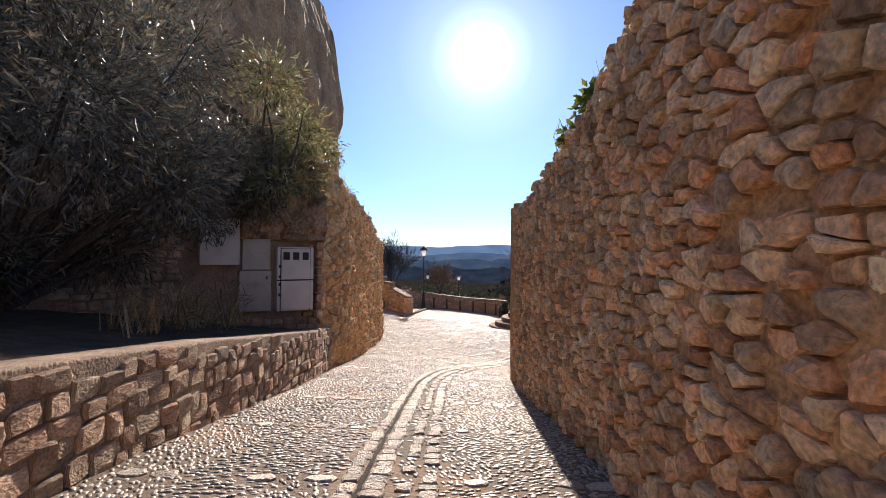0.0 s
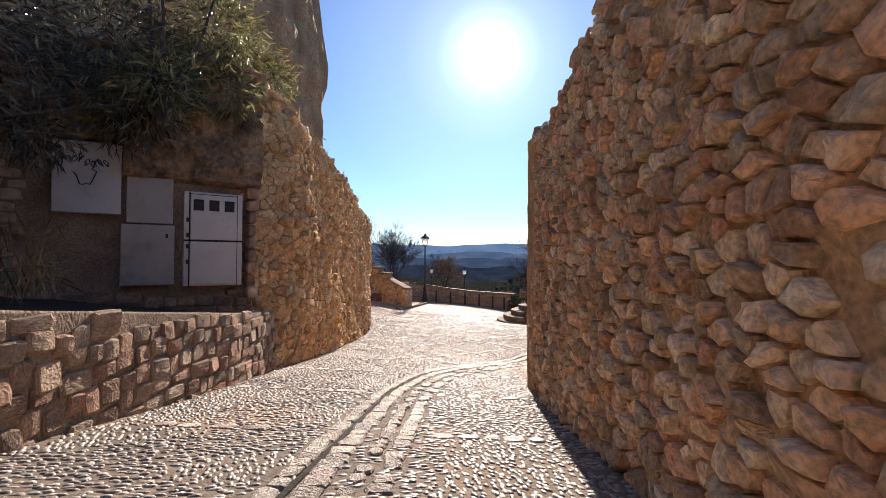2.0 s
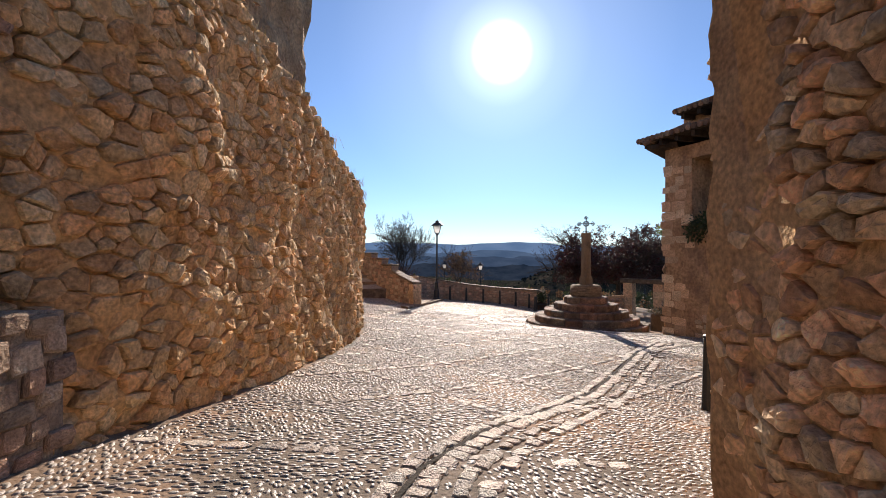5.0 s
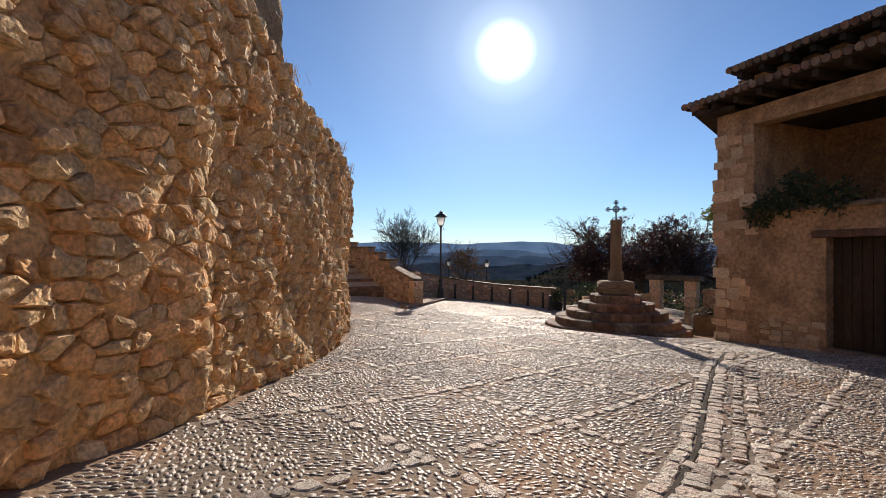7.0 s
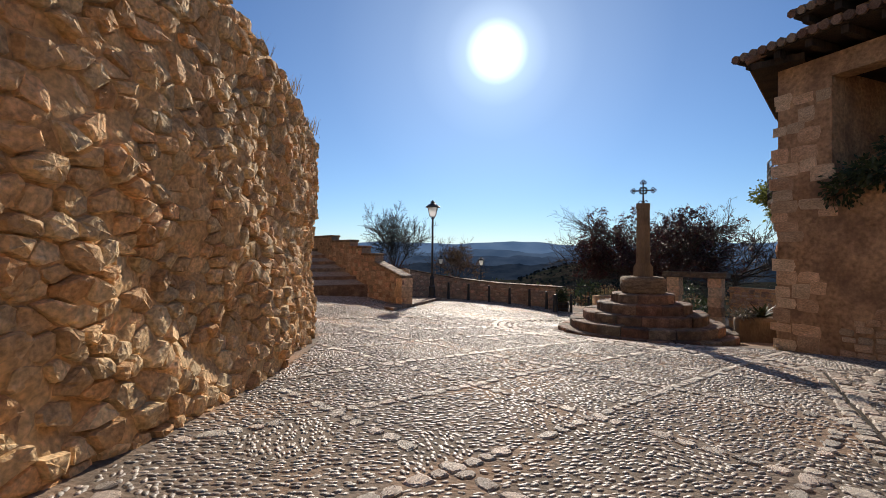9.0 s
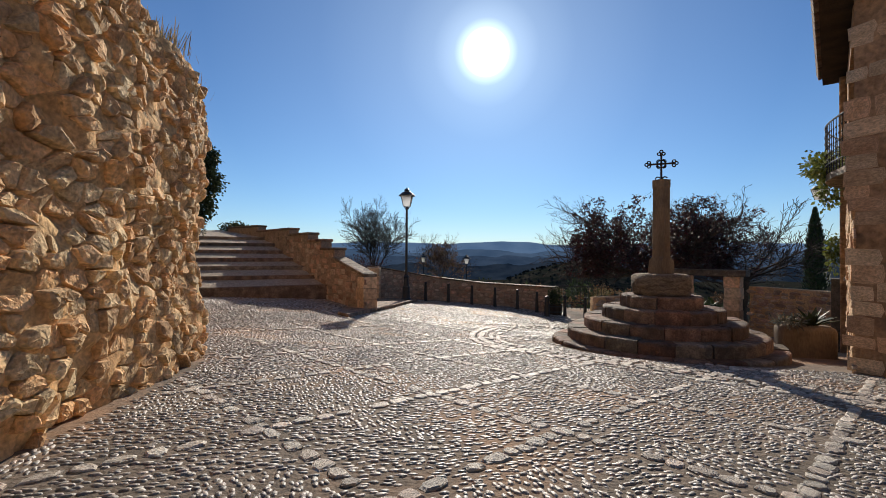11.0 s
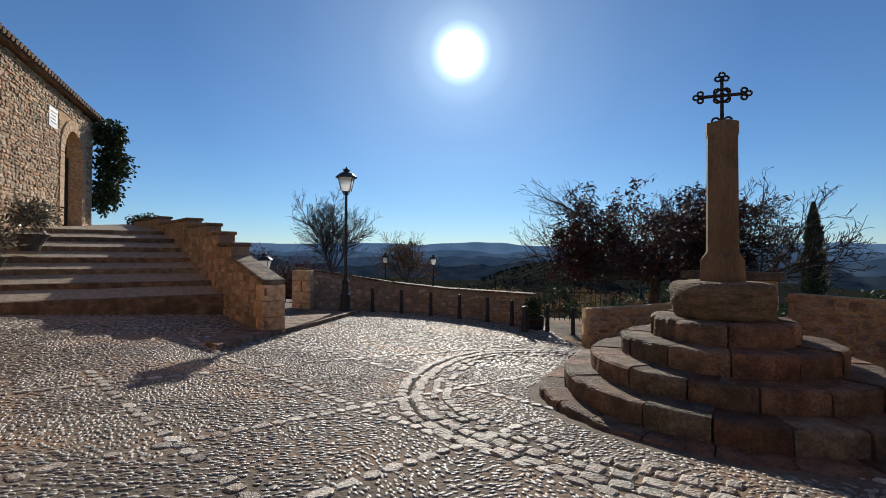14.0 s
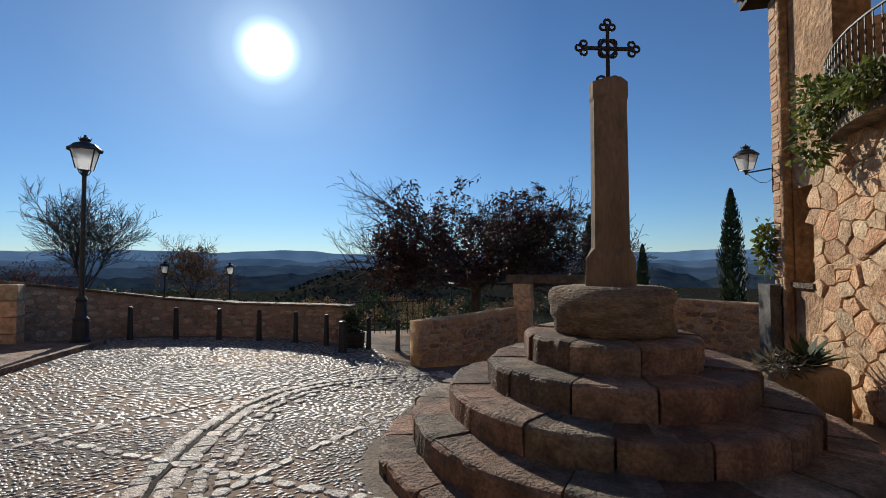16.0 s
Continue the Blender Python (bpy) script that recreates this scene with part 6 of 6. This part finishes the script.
lay(masonry([(10.9, 32.6), (11.6, 30.5), (11.9, 28.2)], lambda s: -3.0, lambda s: -1.66, -1, 10, (0.18, 0.4), (0.1, 0.16), (0.02, 0.05), 0.93, 14, 6, 0.04), ROUGH, ME_BLOCK_R, M_BLOCK, wall_yard, "stone", lambda p: True, "stacked stones")
broken_facing([C0, C0 + U2 * 3.7], lambda s: -2.7, lambda s: 0.98, 1, 11, 0.36, 0.20, (0.018, 0.045), 0.0, house, M_ASHLAR_W, M_ASHLAR_W, lambda p: True, gap=0.006, hollow=0.0, jit=0.46, dressed=0.7)
lay(masonry([C0, C0 + U1 * 1.0], lambda s: -2.4, lambda s: 3.2, -1, 12, (0.3, 0.6), (0.24, 0.36), (0.008, 0.016), 0.98, 10, 2, skip=0.3), SQUARE, ME_ASHLAR, M_ASHLAR, house, "stone", lambda p: True, "corner blocks")
lay(masonry([C0 + U1 * 1.3, C0 + U1 * 2.6], lambda s: -2.4, lambda s: -1.35 - 0.4 * abs(s - 0.6), -1, 13, (0.2, 0.35), (0.14, 0.22), (0.02, 0.04), 0.93, 10, 4), SQUARE, ME_ASHLAR, M_ASHLAR, house, "stone", lambda p: True, "bared wall stones")

# paving: lines of pale setts, then the pebbles between them
SETTS, DRAIN = [], []
rnd = random.Random(31)


def sett_row(pts, w=0.13, l=(0.14, 0.30), skip=0.08, into=None):
    at, total = along(pts)
    s = 0.0
    while s < total:
        L = rnd.uniform(*l)
        p, d = at(s + L / 2)
        s += L + 0.015
        if rnd.random() < skip:
            continue
        a = math.atan2(d.y, d.x) + rnd.uniform(-0.1, 0.1)
        z = plaza_z(p.x, p.y)
        m = Matrix.Translation((p.x + rnd.uniform(-0.012, 0.012), p.y + rnd.uniform(-0.012, 0.012), z + (0.002 if into is None else 0.006))) @ Matrix.Rotation(a, 4, "Z") @ Matrix.Rotation(radians(90), 4, "X") @ Matrix.Diagonal((L * 0.96, 0.018 if into is None else 0.021, w * rnd.uniform(0.85, 1.15), 1))
        (SETTS if into is None else into).append((rnd.randrange(10), m))


GUT = [(-0.62, 0.5), (-0.60, 3.0), (-0.57, 5.5), (-0.52, 8.4), (-0.44, 9.6), (-0.18, 11.1), (0.25, 12.1), (0.75, 12.85), (1.35, 13.75), (2.0, 14.75), (2.95, 16.5), (4.1, 18.5), (5.3, 20.4)]
RING = [(6.0, 32.3), (5.0, 32.15), (3.95, 31.85), (3.1, 31.45), (2.4, 30.9), (1.75, 29.95), (1.3, 28.6), (1.0, 27.3), (0.92, 26.4), (1.08, 25.55), (1.48, 24.9), (2.05, 24.35), (2.8, 23.8), (3.54, 23.2), (4.2, 22.5), (4.85, 21.6), (5.3, 20.6)]
rat, rlen = along(RING)
gat, glen = along(GUT)


def beside(line_at, total, off, n=40):
    out = []
    for i in range(n + 1):
        p, d = line_at(total * i / n)
        out.append((p.x - d.y * off, p.y + d.x * off))
    return out


for off, wide_, longs in ((0.09, 0.14, (0.12, 0.22)), (-0.11, 0.17, (0.12, 0.21)), (-0.335, 0.12, (0.08, 0.15)), (-0.50, 0.15, (0.11, 0.19))):
    sett_row(beside(gat, glen, off, 90), wide_, longs, 0.02 if off > -0.3 else 0.25, DRAIN)
for off, wide_, longs in ((-0.10, 0.16, (0.14, 0.26)), (0.11, 0.17, (0.12, 0.22)), (0.33, 0.12, (0.09, 0.17)), (0.49, 0.13, (0.11, 0.2))):
    sett_row(beside(rat, rlen, off, 90), wide_, longs, 0.02 if off < 0.3 else 0.35, DRAIN)
# dark strip laid along the channel in place of the groove's shadow
for line_at, total in ((gat, glen), (rat, rlen)):
    g = Geo()
    a, b = beside(line_at, total, 0.02, 240), beside(line_at, total, -0.02, 240)
    for p, q in zip(a, b):
        w = 0.006 * noise.noise(Vector((p[0] * 7, p[1] * 7, 0)))
        g.v += [(p[0] + w, p[1] + w, plaza_z(*p) + 0.012), (q[0] - w, q[1] - w, plaza_z(*q) + 0.012)]
    g.f = [(2 * i, 2 * i + 1, 2 * i + 3, 2 * i + 2) for i in range(240)]
    part("channel_joint", g, M_GROOVE_SHADE, ground, "dark strip standing in for the shadow in the drain groove")


def clear_of_ring(x, y):
    return min(math.hypot(x - p[0], y - p[1]) for p in RING_PTS) > 0.45 and math.hypot(x - MC.x, y - MC.y) > 2.5


RING_PTS = beside(rat, rlen, 0.2, 60)


def free(x, y):
    """On the open paving, clear of walls, steps and drain."""
    if y < 10.7:
        return -2.5 < x < 1.40 + 0.014 * y
    if y < 24:
        lim = lerp_table([(10.5, -2.6), (12.4, -2.38), (16.3, -2.34), (19, -2.44), (20.4, -2.58), (22, -2.84), (23, -3.2), (24, -4.5)], y)
        rim = C0.x + (C0.y - y) * 0.436 - 0.02 if y > 12 else 8
        return lim < x < min(8.4, rim)
    if (x - MC.x) ** 2 + (y - MC.y) ** 2 < 2.45 ** 2:
        return False
    if x > 5.4 and y > 22.6 or y > 31 and x > 5.6 or x > 7 + 0.5 * (y - 24):
        return False
    return -9 < x < 8.4 and y < 38 and (x + 9.05) * 0.62 - (y - 30.1) * 1.0 > -0.1 if x < -2.3 else y < 38.1 - 0.1 * abs(x) and x < 8.4


for u in (13.6, 16.1, 18.7, 21.25, 23.6, 26.2, 28.8):
    line_pts = [(x, u - x) for x in np.arange(-3.2, 7, 0.25) if free(x, u - x) and u - x > 12.6 and clear_of_ring(x, u - x)]
    if len(line_pts) > 3:
        sett_row(line_pts, 0.13, (0.10, 0.23), 0.2)
for v in (12.1, 14.3, 16.55, 18.75, 20.95, 23.2, 25.4, 29.0):
    line_pts = [(x, v + x) for x in np.arange(-6, 7, 0.25) if free(x, v + x) and 12.6 < v + x < 34 and clear_of_ring(x, v + x)]
    if len(line_pts) > 3:
        sett_row(line_pts, 0.13, (0.10, 0.23), 0.2)
for y in (2.0, 3.6, 5.3, 7.2, 9.3, 11.4):
    for x0, x1 in ((-2.4, -0.8), (0.15, 1.4)):
        sett_row([(x, y + 0.06 * x) for x in np.arange(x0, x1, 0.3)], 0.13, (0.14, 0.28), 0.2)
lay(SETTS, ROUGH, ME_SETT, M_SETT_J, ground, "sett", lambda p: 3.0 < p.y < 24 and p.x < 3.5, "pale paving setts in lines")
lay(DRAIN, BLOCKY, ME_DRAIN, M_DRAIN_J, ground, "drain_stone", lambda p: 2.0 < p.y < 17.5, "flat stones of the drain channel")

# pebbles set on edge in earth
PB = []
for k in range(6):
    r = random.Random(200 + k)
    n = 6
    ring = [(math.cos(6.2832 * i / n) * r.uniform(0.8, 1.1), math.sin(6.2832 * i / n) * r.uniform(0.8, 1.1)) for i in range(n)]
    pts = [(x * 0.5, y * 0.5, -0.3) for x, y in ring] + [(x * 0.40, y * 0.40, 0.75) for x, y in ring] + [(0, 0, 1.0)]
    tri = []
    for j in range(1):
        for i in range(n):
            a, b, c, e = j * n + i, j * n + (i + 1) % n, (j + 1) * n + (i + 1) % n, (j + 1) * n + i
            tri += [(a, b, c), (a, c, e)]
    tri += [(n + i, n + (i + 1) % n, 2 * n) for i in range(n)]
    PB.append((np.array(pts), np.array(tri)))
taken = set()
for _, m in SETTS + DRAIN:
    for fx in (-0.5, -0.25, 0, 0.25, 0.5):
        for fz in (-0.5, 0, 0.5):
            t = m @ Vector((fx, 0, fz))
            taken.add((math.floor(t.x / 0.05), math.floor(t.y / 0.05)))
rg = np.random.default_rng(5)
VS, FS, count = [], [], 0
y = -1.0
while y < 38:
    st = 0.058 if y < 29 else 0.10
    x = -9.0 if y > 24 else -4.0
    while x < 8.4:
        px, py = x + rg.uniform(-0.5, 0.5) * st, y + rg.uniform(-0.5, 0.5) * st
        x += st
        if not free(px, py) or (math.floor(px / 0.05), math.floor(py / 0.05)) in taken or rg.random() < 0.06:
            continue
        if noise.noise(Vector((px * 0.8, py * 0.8, 7))) > 0.85:
            continue
        P, T = PB[rg.integers(6)]
        # the pebbles lie in patches of one direction each
        a = 0.5 * math.pi * round(2 * noise.noise(Vector((px / 1.6, py / 1.6, 1)))) + 0.35 + rg.uniform(-0.35, 0.35)
        lx, ly, lz = st * rg.uniform(1.1, 1.75), st * rg.uniform(0.6, 0.9), rg.uniform(0.008, 0.016)
        c, s = math.cos(a), math.sin(a)
        q = np.empty_like(P)
        q[:, 0] = px + P[:, 0] * lx * c - P[:, 1] * ly * s
        q[:, 1] = py + P[:, 0] * lx * s + P[:, 1] * ly * c
        q[:, 2] = plaza_z(px, py) + P[:, 2] * lz - 0.004
        VS.append(q)
        FS.append(T + count)
        count += len(q)
    y += st
V, F = np.concatenate(VS).astype(np.float32), np.concatenate(FS).astype(np.int32)
me = bpy.data.meshes.new("pebbles")
me.vertices.add(len(V))
me.vertices.foreach_set("co", V.ravel())
me.loops.add(F.size)
me.loops.foreach_set("vertex_index", F.ravel())
me.polygons.add(len(F))
me.polygons.foreach_set("loop_start", np.arange(0, F.size, 3, dtype=np.int32))
me.materials.append(M_PEBBLE)
me.update(calc_edges=True)
me.polygons.foreach_set("use_smooth", np.ones(len(F), dtype=bool))
pebbles = new("pebbles", me)
pebbles.parent = ground
tagged(pebbles, "grey river pebbles set on edge in patches", kind="stuff")
